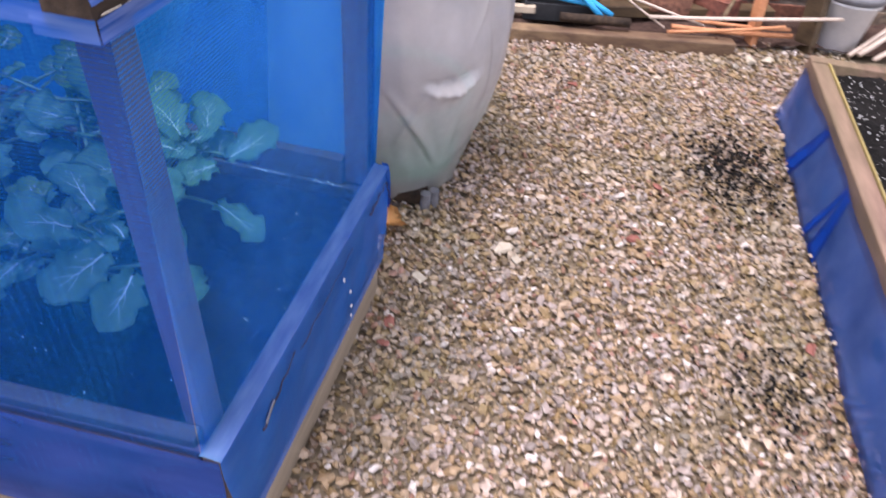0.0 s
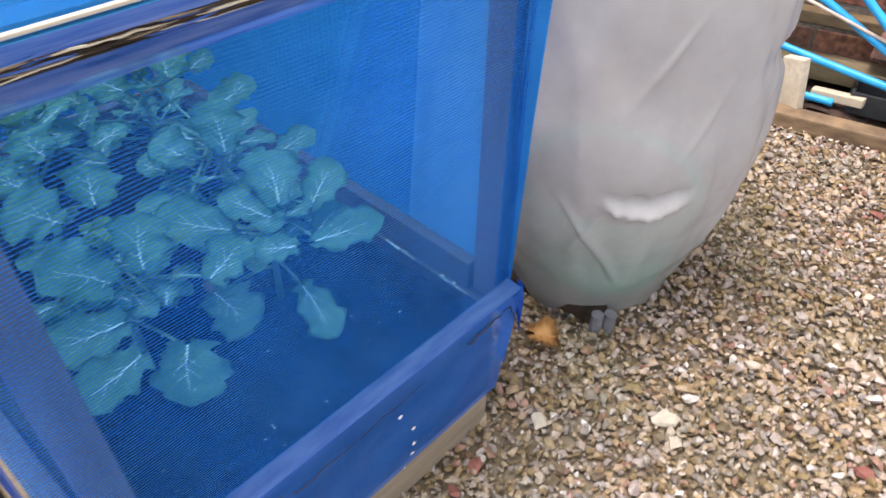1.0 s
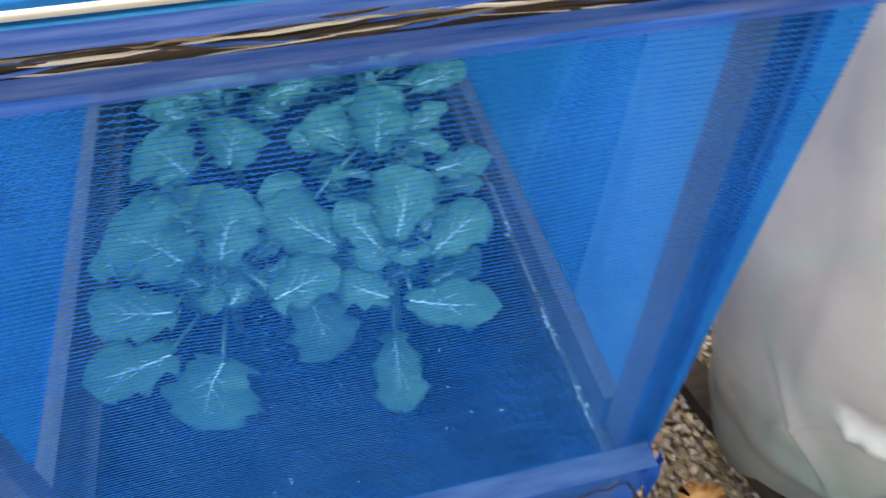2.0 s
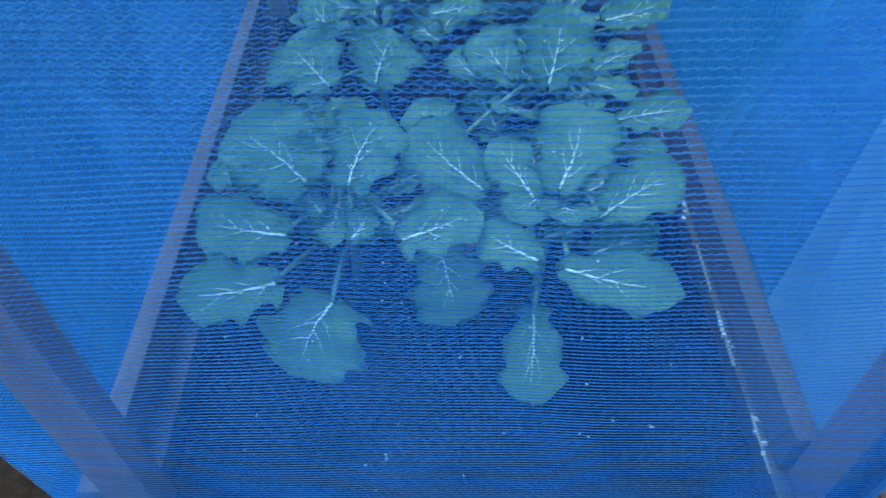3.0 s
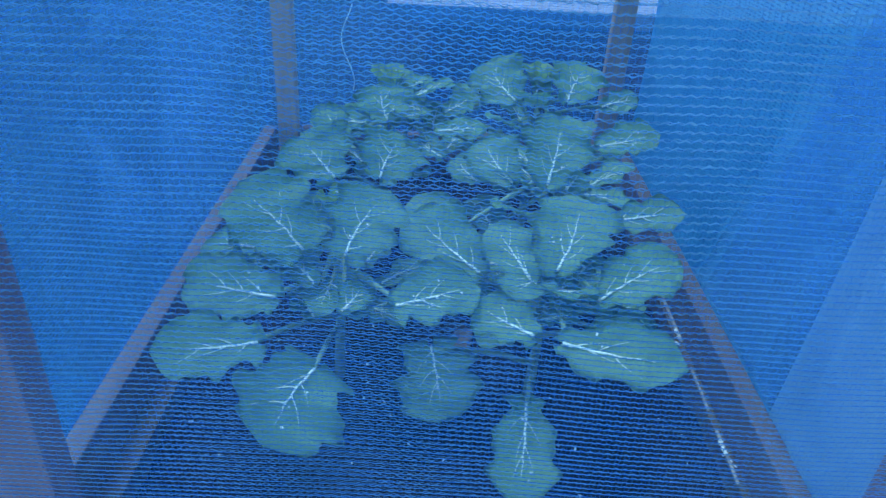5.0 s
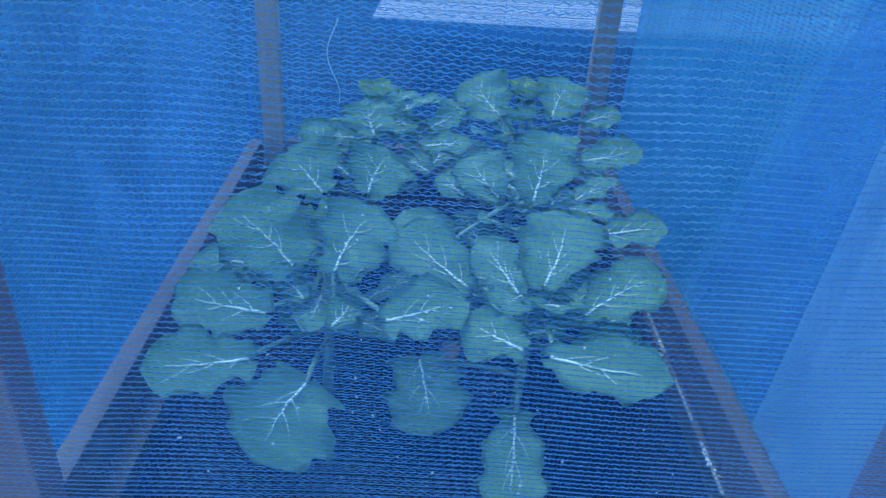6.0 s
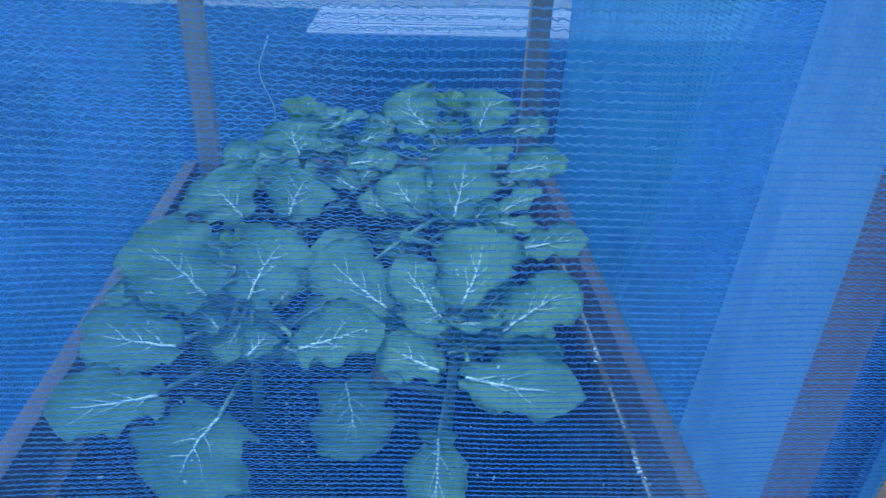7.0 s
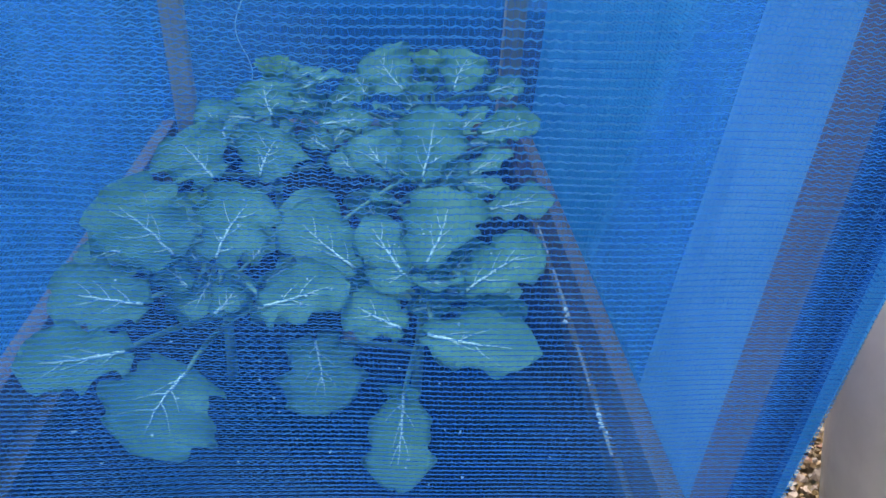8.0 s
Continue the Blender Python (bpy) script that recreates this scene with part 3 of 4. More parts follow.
def leaf(plant, root, at, azimuth, rise, length, width, roll=0.0, seed=0, cup=0.12, droop=0.12, skin=None):
    """One leaf: a blade with its veins, on a stalk that springs from the stem at root."""
    m = Matrix.Translation(Vector(at) - plant.location) @ pose(0, 0, 0, 0, 0, azimuth) @ pose(0, 0, 0, rise, 0, 0) @ pose(0, 0, 0, 0, roll, 0)
    ob = part("leaf", blade_mesh(length, width, cup, droop, seed), skin or LEAF, plant, "", True)
    ob.matrix_basis = m
    part("vein", vein_mesh(length, width, cup, droop, seed), VEIN, ob, "pale branching vein", True)
    if length > 0.045 and seed % 3:
        tagged(part("dew", dew_mesh(length, width, cup, droop, seed), DEW, ob, "", True), "white dew drops lying on the blade", kind="stuff")
    bm = bmesh.new()
    a, b = Vector(root) - plant.location, m.translation
    out = m.to_3x3() @ Vector((0, 1, 0))
    mid = (a + b) / 2 + Vector((0, 0, 0.012))
    pts = [a.lerp(mid, q / 4).lerp(mid.lerp(b + out * 0.004, q / 4), q / 4) for q in range(5)]
    tube(bm, pts, 0.0032, 6, 0.7)
    part("leaf_stalk", bm, STEM, plant, "", True)


def brassica(x, y, top, leaves, seed):
    plant = thing("brassica_plant", (x, y, 0.19), "young blue-green brassica plant with pale-veined leaves in soil", "plant", "plants in the net cage")
    bm = bmesh.new()
    head = Vector((x + 0.008, y + 0.012, top))
    tube(bm, [(0, 0, -0.02), (0.004, 0.003, (top - 0.19) * 0.5), head - plant.location], 0.0065, 8, 0.6)
    part("stem", bm, STEM, plant, "", True)
    foot = Vector((x, y, 0.19))
    for i, row in enumerate(leaves):
        root = foot.lerp(head, min(1.0, 0.35 + 0.65 * i / max(1, len(leaves) - 1)))
        at, azimuth, rise, length, width, *roll = row
        leaf(plant, root, at, azimuth, rise, length * 0.96, width * 0.94, *roll, seed=seed * 20 + i)
    rng = random.Random(seed)
    for i in range(14):
        turn, up = i * 137.5 + seed * 40, rng.uniform(0.45, 0.95)
        root = foot.lerp(head, up)
        out = rng.uniform(0.03, 0.075) * (1.2 - 0.6 * up)
        at = root + Vector((-math.sin(radians(turn)) * out, math.cos(radians(turn)) * out, rng.uniform(0.0, 0.02)))
        leaf(plant, root, at, turn, rng.uniform(10, 40), rng.uniform(0.040, 0.070), rng.uniform(0.032, 0.058), 0, seed * 20 + 40 + i, 0.12, 0.15)
    for i in range(4):
        leaf(plant, head, head + Vector((0.004 * math.cos(i * 1.7), 0.004 * math.sin(i * 1.7), -0.005)), i * 97 + seed * 31, 55, 0.046, 0.032, 0, seed * 20 + 15 + i, 0.3, 0.1, YOUNG)
    return plant


brassica(-0.127, 0.3, 0.385, [
    ((-0.117, 0.136, 0.335), 148, -29, 0.076, 0.099, -35),
    ((-0.167, 0.147, 0.350), 101, 0, 0.093, 0.062, -36),
    ((-0.105, 0.200, 0.350), -32, 21, 0.039, 0.034, 31),
    ((-0.135, 0.227, 0.360), 62, 32, 0.041, 0.041, -24),
    ((-0.204, 0.278, 0.365), 94, 8, 0.048, 0.031, -29),
    ((-0.161, 0.187, 0.370), 81, 4, 0.092, 0.067, -40),
    ((-0.053, 0.171, 0.380), -72, 11, 0.079, 0.060, 32),
    ((-0.146, 0.237, 0.390), 72, 43, 0.088, 0.101, -21),
    ((-0.106, 0.232, 0.390), -33, 39, 0.081, 0.079, 27),
    ((-0.215, 0.290, 0.352), 85, 8, 0.050, 0.046, -22),
    ((-0.106, 0.222, 0.338), -20, 22, 0.050, 0.046, 10),
    ((-0.135, 0.222, 0.325), 30, 18, 0.045, 0.040, 0)], 1)
brassica(0.083, 0.255, 0.375, [
    ((-0.022, 0.247, 0.280), -165, -31, 0.079, 0.092, 9),
    ((0.068, 0.159, 0.290), 175, -28, 0.089, 0.063, -1),
    ((0.119, 0.180, 0.350), -78, 15, 0.061, 0.044, 26),
    ((0.075, 0.191, 0.360), -84, 10, 0.036, 0.022, 24),
    ((0.089, 0.207, 0.365), -28, 41, 0.037, 0.034, 10),
    ((0.065, 0.153, 0.370), 59, 9, 0.064, 0.049, -33),
    ((0.087, 0.139, 0.375), -119, 13, 0.101, 0.056, 39),
    ((0.124, 0.196, 0.380), -71, 30, 0.086, 0.061, 22)], 2)
brassica(0.105, 0.4, 0.415, [
    ((0.020, 0.240, 0.375), 50, 18, 0.105, 0.076, -40),
    ((0.065, 0.218, 0.385), 38, 30, 0.072, 0.050, -29),
    ((0.088, 0.218, 0.395), -23, 35, 0.090, 0.085, 1),
    ((0.157, 0.314, 0.400), -103, 22, 0.071, 0.044, 37),
    ((0.116, 0.385, 0.400), -54, 42, 0.029, 0.041, 40),
    ((0.040, 0.365, 0.352), 25, 24, 0.060, 0.050, -12),
    ((-0.012, 0.300, 0.372), 35, 26, 0.074, 0.058, -18)], 3)
brassica(-0.11, 0.58, 0.435, [
    ((-0.091, 0.386, 0.400), -26, 41, 0.064, 0.082, 30),
    ((-0.140, 0.380, 0.400), 54, 33, 0.070, 0.090, -30),
    ((-0.124, 0.531, 0.410), 82, 4, 0.078, 0.048, -38),
    ((-0.144, 0.468, 0.410), 45, 37, 0.054, 0.045, -27),
    ((-0.047, 0.564, 0.415), 79, 20, 0.041, 0.033, -51),
    ((-0.096, 0.518, 0.420), 25, 50, 0.054, 0.079, -7),
    ((-0.089, 0.579, 0.430), 6, 39, 0.056, 0.046, 5),
    ((-0.040, 0.590, 0.385), -10, 38, 0.052, 0.050, 8),
    ((-0.020, 0.520, 0.385), -40, 28, 0.062, 0.052, 18),
    ((-0.024, 0.500, 0.382), 55, 20, 0.050, 0.042, -20),
    ((-0.070, 0.635, 0.392), 12, 44, 0.046, 0.046, 0)], 4)
brassica(0.095, 0.6, 0.445, [
    ((0.017, 0.393, 0.400), 50, 29, 0.041, 0.041, -31),
    ((0.193, 0.491, 0.400), 39, 37, 0.040, 0.039, -47),
    ((0.055, 0.372, 0.410), 41, 31, 0.068, 0.064, -32),
    ((-0.031, 0.504, 0.415), -72, 6, 0.068, 0.039, 25),
    ((0.165, 0.473, 0.420), -83, 16, 0.079, 0.053, 33),
    ((-0.025, 0.564, 0.420), -62, 24, 0.050, 0.037, 53),
    ((0.087, 0.338, 0.425), -20, 56, 0.080, 0.076, 14),
    ((0.069, 0.599, 0.430), 43, 32, 0.080, 0.086, -41),
    ((0.186, 0.594, 0.430), -84, 17, 0.054, 0.039, 45),
    ((0.136, 0.577, 0.440), -34, 47, 0.064, 0.076, 15),
    ((0.016, 0.640, 0.402), 30, 38, 0.050, 0.044, 0),
    ((0.120, 0.400, 0.378), -18, 34, 0.050, 0.042, 0)], 5)

# ---- covered pot beside the cage ----
CX, CY = 0.705, 0.05
PLASTIC_GREEN = surface("green_plastic", (0.06, 0.46, 0.32), (0.10, 0.56, 0.40), 0.4, 20, bump=0.1)
GREY_PLASTIC = surface("grey_plastic", (0.11, 0.11, 0.12), (0.20, 0.20, 0.21), 0.5, 40, bump=0.2)
covered = thing("covered_pot", (CX, CY, 0.03), "cloudy polythene bag over a green plastic plant pot", "covered plant")
bm = bmesh.new()
prof = [(0.0, 0.002), (0.136, 0.0), (0.143, 0.01), (0.164, 0.170), (0.174, 0.173), (0.174, 0.196), (0.166, 0.196), (0.158, 0.175), (0.0, 0.170)]
rings = [[bm.verts.new((r * math.cos(k * math.tau / 48), r * math.sin(k * math.tau / 48), z)) for k in range(48)] for r, z in prof]
for one, two in zip(rings, rings[1:]):
    for k in range(48):
        bm.faces.new((one[k], one[(k + 1) % 48], two[(k + 1) % 48], two[k]))
part("pot", bm, PLASTIC_GREEN, covered, "green plastic plant pot", True)
bm = bmesh.new()
bmesh.ops.create_circle(bm, cap_ends=True, segments=40, radius=0.156)
for v in bm.verts:
    v.co.z = 0.180
part("potting_soil", bm, GROUND, covered, "brown potting soil")


def bag_radius(a, z):
    t = z / 0.95
    r = sum(float(np.interp(z + d, [-0.06, 0, 0.06, 0.12, 0.18, 0.24, 0.30, 0.36, 0.42, 0.49, 0.56, 0.62, 0.75, 0.88, 0.95], [0.143, 0.157, 0.173, 0.190, 0.208, 0.226, 0.240, 0.247, 0.245, 0.237, 0.237, 0.241, 0.235, 0.14, 0.04])) for d in (-0.06, -0.04, -0.02, 0.0, 0.02, 0.04, 0.06)) / 7
    p = Vector((math.cos(a), math.sin(a), z * 1.6))
    r += 0.022 * noise.noise(p * 1.1 + Vector((3, 1, 0))) * max(0, min(1, z * 5))
    r += 0.011 * noise.noise(Vector((math.cos(a) * 3 + z * 2, math.sin(a) * 3, z * 3))) * max(0, min(1, z * 8))
    r += 0.0045 * noise.noise(Vector((math.cos(a) * 7 + z * 5, math.sin(a) * 7 - z * 3, z * 6))) * max(0, min(1, z * 8))
    for a0, tilt, z0, z1, deep in ((-2.95, 1.3, 0.04, 0.30, 0.020), (-1.6, -0.7, 0.20, 0.55, 0.014), (-1.05, 0.5, 0.30, 0.75, 0.014), (2.7, -0.6, 0.05, 0.6, 0.014), (-1.9, 1.6, 0.42, 0.80, 0.014), (-2.8, -1.6, 0.44, 0.72, 0.012)):
        away = (a - a0 - tilt * (z - z0) + math.pi) % math.tau - math.pi
        if z0 < z < z1:
            r += 0.20 * deep * math.exp(-(away / 0.09) ** 2) * math.sin(math.pi * (z - z0) / (z1 - z0))
    side = (a + 0.95 + math.pi) % math.tau - math.pi
    r -= 0.032 * math.exp(-((z - 0.50) / 0.022) ** 2) * math.exp(-(side / 0.45) ** 2)
    turn = (a + 2.36 + math.pi) % math.tau - math.pi
    shelf = 0.306 + 0.10 * turn * turn
    r += 0.021 * (1 + 0.9 * noise.noise(Vector((a * 16, z * 30, 1.0)))) * math.exp(-(turn / 0.25) ** 4) * (math.exp(-abs(z - shelf + 0.014) / 0.014) - 0.8 * math.exp(-abs(z - shelf - 0.010) / 0.009))
    for a0, z0, slope, long, high in ((-1.95, 0.64, -0.6, 0.03, 0.010), (-2.38, 0.535, 2.6, 0.045, 0.009), (-2.10, 0.43, 2.2, 0.05, 0.006), (-2.72, 0.24, 1.8, 0.07, 0.006), (-1.4, 0.50, 2.0, 0.05, 0.005)):
        away = (a - a0 - slope * (z - z0) + math.pi) % math.tau - math.pi
        r += high * math.exp(-abs(away) / 0.018) * math.exp(-((z - z0) / long) ** 2)
    fold = (a + 2.74 + 2.4 * (z - 0.20) + math.pi) % math.tau - math.pi
    r += (0.012 * math.exp(-((fold - 0.06) / 0.06) ** 2) - 0.016 * math.exp(-abs(fold) / 0.022)) * math.exp(-((z - 0.19) / 0.09) ** 4)
    west = (a % math.tau) - 3.0
    r += 0.034 * math.exp(-(west / 0.75) ** 2) * math.exp(-((z / 0.17) ** 2))
    lap = math.sin(z * 60 + 3 * math.sin(a * 2)) * 0.003
    return r + lap * math.exp(-((z - 0.08) / 0.04) ** 2)


bm = bmesh.new()
NA, NZ = 320, 190
rings = []
for j in range(NZ + 1):
    z = -0.028 + 0.978 * j / NZ
    ring = []
    for k in range(NA):
        a = math.tau * k / NA
        r = bag_radius(a, z)
        ring.append(bm.verts.new((r * math.cos(a) - 0.03 * z, r * math.sin(a) + 0.02 * z, z + (0.010 * math.sin(a * 5) if j == 0 else 0.0))))
    rings.append(ring)
HEM = 20
for one, two in zip(rings[HEM:], rings[HEM + 1:]):
    for k in range(NA):
        bm.faces.new((one[k], one[(k + 1) % NA], two[(k + 1) % NA], two[k]))
bm.faces.new(rings[-1])
hem = bmesh.new()
low = [[hem.verts.new(v.co) for v in ring] for ring in rings[:HEM + 1]]
for one, two in zip(low, low[1:]):
    for k in range(NA):
        hem.faces.new((one[k], one[(k + 1) % NA], two[(k + 1) % NA], two[k]))
for ring in rings[:HEM]:
    for v in ring:
        bm.verts.remove(v)
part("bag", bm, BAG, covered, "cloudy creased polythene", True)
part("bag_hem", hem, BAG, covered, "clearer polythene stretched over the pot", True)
bm = bmesh.new()
for i in range(2):
    tube(bm, [(-0.165 + i * 0.019, -0.118 - i * 0.016, -0.035), (-0.165 + i * 0.019, -0.118 - i * 0.016, 0.012)], 0.012, 12)
part("pot_foot", bm, GREY_PLASTIC, covered, "ridged grey plastic foot")
plank = thing("support_plank", (0, 0, 0.012), "dark damp plank under the covered pot", "plank")
for a, b in (((0.520, 0.24, 0.008), (0.566, -0.065, 0.008)), ((0.86, 0.22, 0.008), (0.87, -0.06, 0.008))):
    bm = bmesh.new()
    beam(bm, a, b, 0.05, 0.026)
    part("board", bm, BARK, plank)

# ---- second raised bed ----
bm = bmesh.new()
box(bm, (0.170, -0.0495, 0.085), (0.244, -0.0455, 0.225), 0.001)
part("corner_board", bm, surface("reddish_wood_end", (0.12, 0.05, 0.04), (0.24, 0.11, 0.09), 0.7, 40), bed, "dull reddish board end at the corner")

CLOTH = net_material("worn_bed_gauze", (0.045, 0.15, 0.46), (0.105, 0.225, 0.58), 0.25, 0.40, (0.84, 0.84, 1.0))
FOLDED_CLOTH = net_material("folded_bed_gauze", (0.008, 0.09, 0.52), (0.020, 0.14, 0.64), 0.25, 0.15, (0.5, 0.6, 1.0))
PINK_BOARD = surface("damp_pinkish_board", (0.12, 0.07, 0.05), (0.29, 0.18, 0.13), 0.7, 40, (0.12, 1, 1), 0.4, 0.002, 0.3, (0.14, 0.12, 0.06))
bed2 = thing("raised_bed", (0, 0, 0), "raised bed of brown boards filled with black compost", "raised bed")
for name, a, b, w, h in (("side_board", (-0.6, -1.003, 0.09), (1.33, -1.003, 0.09), 0.045, 0.18), ("end_board", (1.352, -0.98, 0.09), (1.352, -2.2, 0.09), 0.04, 0.184),
                         ("side_board", (-0.6, -2.18, 0.09), (1.33, -2.18, 0.09), 0.045, 0.18), ("end_board", (-0.62, -0.98, 0.09), (-0.62, -2.2, 0.09), 0.04, 0.184)):
    bm = bmesh.new()
    beam(bm, a, b, w, h, 0.004)
    part(name, bm, PINK_BOARD, bed2)
bm = bmesh.new()
beam(bm, (-0.6, -1.0285, 0.179), (1.33, -1.0285, 0.179), 0.006, 0.012, 0.002)
part("edge_strip", bm, surface("yellowed_wood", (0.20, 0.15, 0.05), (0.36, 0.28, 0.10), 0.7, 50, (0.12, 1, 1)), bed2, "yellowed edge of the inner board")
bm = bmesh.new()
bmesh.ops.create_grid(bm, x_segments=120, y_segments=70, size=0.5)
for v in bm.verts:
    v.co = Vector((v.co.x * 1.93 + 0.365, v.co.y * 1.14 - 1.595, 0.158))
    v.co.z += 0.012 * noise.noise(v.co * 9) + 0.008 * noise.noise(v.co * 40)
part("compost", bm, COMPOST, bed2, "black crumbly compost", True)
bm = bmesh.new()
rows = []
for j in range(9):
    t = j / 8
    rows.append([])
    for i in range(90):
        x = -0.6 + 1.93 * i / 89
        flare = 0.010 + 0.026 * t + 0.004 * t * math.sin(x * 9) + 0.0025 * math.sin(x * 23 + t * 3)
        rows[-1].append(bm.verts.new((x, -0.98 + flare, 0.165 - 0.16 * t + 0.006 * math.sin(x * 9))))
for one, two in zip(rows, rows[1:]):
    for i in range(89):
        bm.faces.new((one[i], one[i + 1], two[i + 1], two[i]))
bmesh.ops.solidify(bm, geom=bm.faces[:], thickness=0.001)
part("side_cloth", bm, CLOTH, bed2, "thin blue woven cloth tacked along the board", True)
# knots in the board, showing through the cloth, and slanting folds in the cloth
KNOT = surface("wood_knot", (0.02, 0.008, 0.006), (0.05, 0.02, 0.016), 0.7, 60)
for x, z, wide, high in ((0.822, 0.072, 0.060, 0.040), (0.297, 0.085, 0.055, 0.034), (1.27, 0.075, 0.050, 0.030)):
    bm = bmesh.new()
    loop = []
    for k in range(20):
        a = math.tau * k / 20
        r = 1 + 0.22 * noise.noise(Vector((math.cos(a) * 1.6, math.sin(a) * 1.6, x * 9)))
        loop.append(bm.verts.new((x + wide / 2 * r * math.cos(a), -0.9795, z + high / 2 * r * math.sin(a))))
    bm.faces.new(loop)
    bmesh.ops.solidify(bm, geom=bm.faces[:], thickness=0.001)
    part("knot", bm, KNOT, bed2, "dark reddish knot in the board")
for x0, x1, wide in ((1.02, 0.945, 0.060), (0.655, 0.675, 0.050), (0.73, 0.70, 0.022)):
    bm = bmesh.new()
    pairs = []
    for j in range(9):
        t = j / 8
        pairs.append([])
        for side in (-0.5, -0.2, 0.2, 0.5):
            x = x1 + (x0 - x1) * t + side * wide * (0.7 + 0.5 * t)
            flare = 0.010 + 0.026 * t + 0.004 * t * math.sin(x * 9) + 0.0025 * math.sin(x * 23 + t * 3)
            pairs[-1].append(bm.verts.new((x, -0.9775 + flare + 0.004 * (0.25 - side * side), 0.163 - 0.156 * t + 0.006 * math.sin(x * 9))))
    for one, two in zip(pairs, pairs[1:]):
        for k in range(3):
            bm.faces.new((one[k], one[k + 1], two[k + 1], two[k]))
    bmesh.ops.solidify(bm, geom=bm.faces[:], thickness=0.0008)
    part("cloth_fold", bm, FOLDED_CLOTH, bed2, "deep blue fold of doubled cloth", True)

# ---- kerb, clutter and brick wall ----
K0, KD, KN = Vector((1.542, -0.07, 0)), Vector((0.215, -0.977, 0)), Vector((0.977, 0.215, 0))


def kerb(along, off, z):
    return K0 + KD * along + KN * off + Vector((0, 0, z))


RUST_IRON = surface("rusty_iron", (0.06, 0.03, 0.02), (0.16, 0.07, 0.04), 0.8, 60)
timber = thing("kerb_timber", (0, 0, 0), "long weathered timber edging the gravel", "timber edging")
KERB = surface("kerb_wood", (0.09, 0.055, 0.035), (0.30, 0.20, 0.11), 0.6, 40, (0.3, 0.3, 1), 0.6, 0.003, 0.3, (0.09, 0.05, 0.035))
for a, b, w, h, z in ((-1.2, -0.155, 0.058, 0.048, 0.018), (-0.15, 0.80, 0.058, 0.048, 0.018)):
    bm = bmesh.new()
    beam(bm, kerb(a, -0.002 + 0.0185 * (a + 1.2), z), kerb(b, -0.002 + 0.0185 * (b + 1.2), z), w, h, 0.006)
    part("sleeper", bm, KERB, timber)
for al in (-0.1, 0.32, 0.74):
    bm = bmesh.new()
    bmesh.ops.create_cone(bm, cap_ends=True, segments=10, radius1=0.006, radius2=0.005, depth=0.004)
    nail = part("nail_head", bm, RUST_IRON, timber, "rusty nail head")
    nail.location = kerb(al, 0.012 + 0.0185 * (al + 1.2), 0.043)

def brick_material():
    m, nt, bsdf = base("old_brick", 0.85)
    info = nt.nodes.new("ShaderNodeObjectInfo")
    n = tex(nt, "ShaderNodeTexNoise", Scale=40.0, Detail=7.0)
    nt.links.new(coords(nt), n.inputs["Vector"])
    col = ramp(nt, info.outputs["Random"], [(0.0, (0.38, 0.13, 0.075)), (0.3, (0.30, 0.11, 0.07)), (0.5, (0.42, 0.20, 0.12)), (0.68, (0.10, 0.075, 0.085)), (0.85, (0.30, 0.23, 0.16)), (1.0, (0.34, 0.14, 0.09))])
    wear = ramp(nt, n.outputs["Fac"], [(0.34, (0.24, 0.23, 0.25)), (0.66, (0.80, 0.76, 0.74))])
    nt.links.new(mixed(nt, 1.0, col, wear, "MULTIPLY"), bsdf.inputs["Base Color"])
    bumped(nt, bsdf, n.outputs["Fac"], 0.6, 0.004)
    return m


BRICK = brick_material()
MORTAR = surface("mortar", (0.11, 0.09, 0.075), (0.27, 0.23, 0.19), 0.9, 60, bump=0.5)
wall = tagged(new("wall_east"), "old red brick garden wall with pale mortar", "wall", kind="structure")
bm = bmesh.new()
beam(bm, kerb(-2.2, 0.40, 0.5), kerb(2.4, 0.40, 0.5), 0.102, 1.04, 0.0)
part("mortar", bm, MORTAR, wall)

BLUE_PIPE = surface("blue_pipe", (0.02, 0.30, 0.62), (0.05, 0.42, 0.75), 0.35, 30, bump=0.05)
CANE = surface("pale_cane", (0.42, 0.33, 0.26), (0.66, 0.56, 0.47), 0.6, 50, bump=0.2)
RUST = surface("orange_stick", (0.42, 0.17, 0.07), (0.62, 0.30, 0.15), 0.6, 40, bump=0.2)
for pts, r, mat, label in (
        (curve((1.70, 0.35, 0.165), (1.70, -0.35, 0.105), 0.004), 0.0105, BLUE_PIPE, "bright blue plastic water pipe"),
        (curve((1.70, 0.30, 0.40), kerb(0.375, 0.09, 0.075), -0.004), 0.0105, BLUE_PIPE, "bright blue plastic water pipe"),
        (curve((1.70, 0.20, 0.50), kerb(0.335, 0.07, 0.075), -0.006), 0.0105, BLUE_PIPE, "bright blue plastic water pipe"),
        (curve((1.64, 0.16, 0.04), (1.65, -0.085, 0.052), 0.0), 0.0105, BLUE_PIPE, "short blue plastic pipe offcut")):
    bm = bmesh.new()
    tube(bm, pts, r, 12)
    tagged(part("water_pipe", bm, mat, smooth=True), label, "pipe", "pipes by the wall")
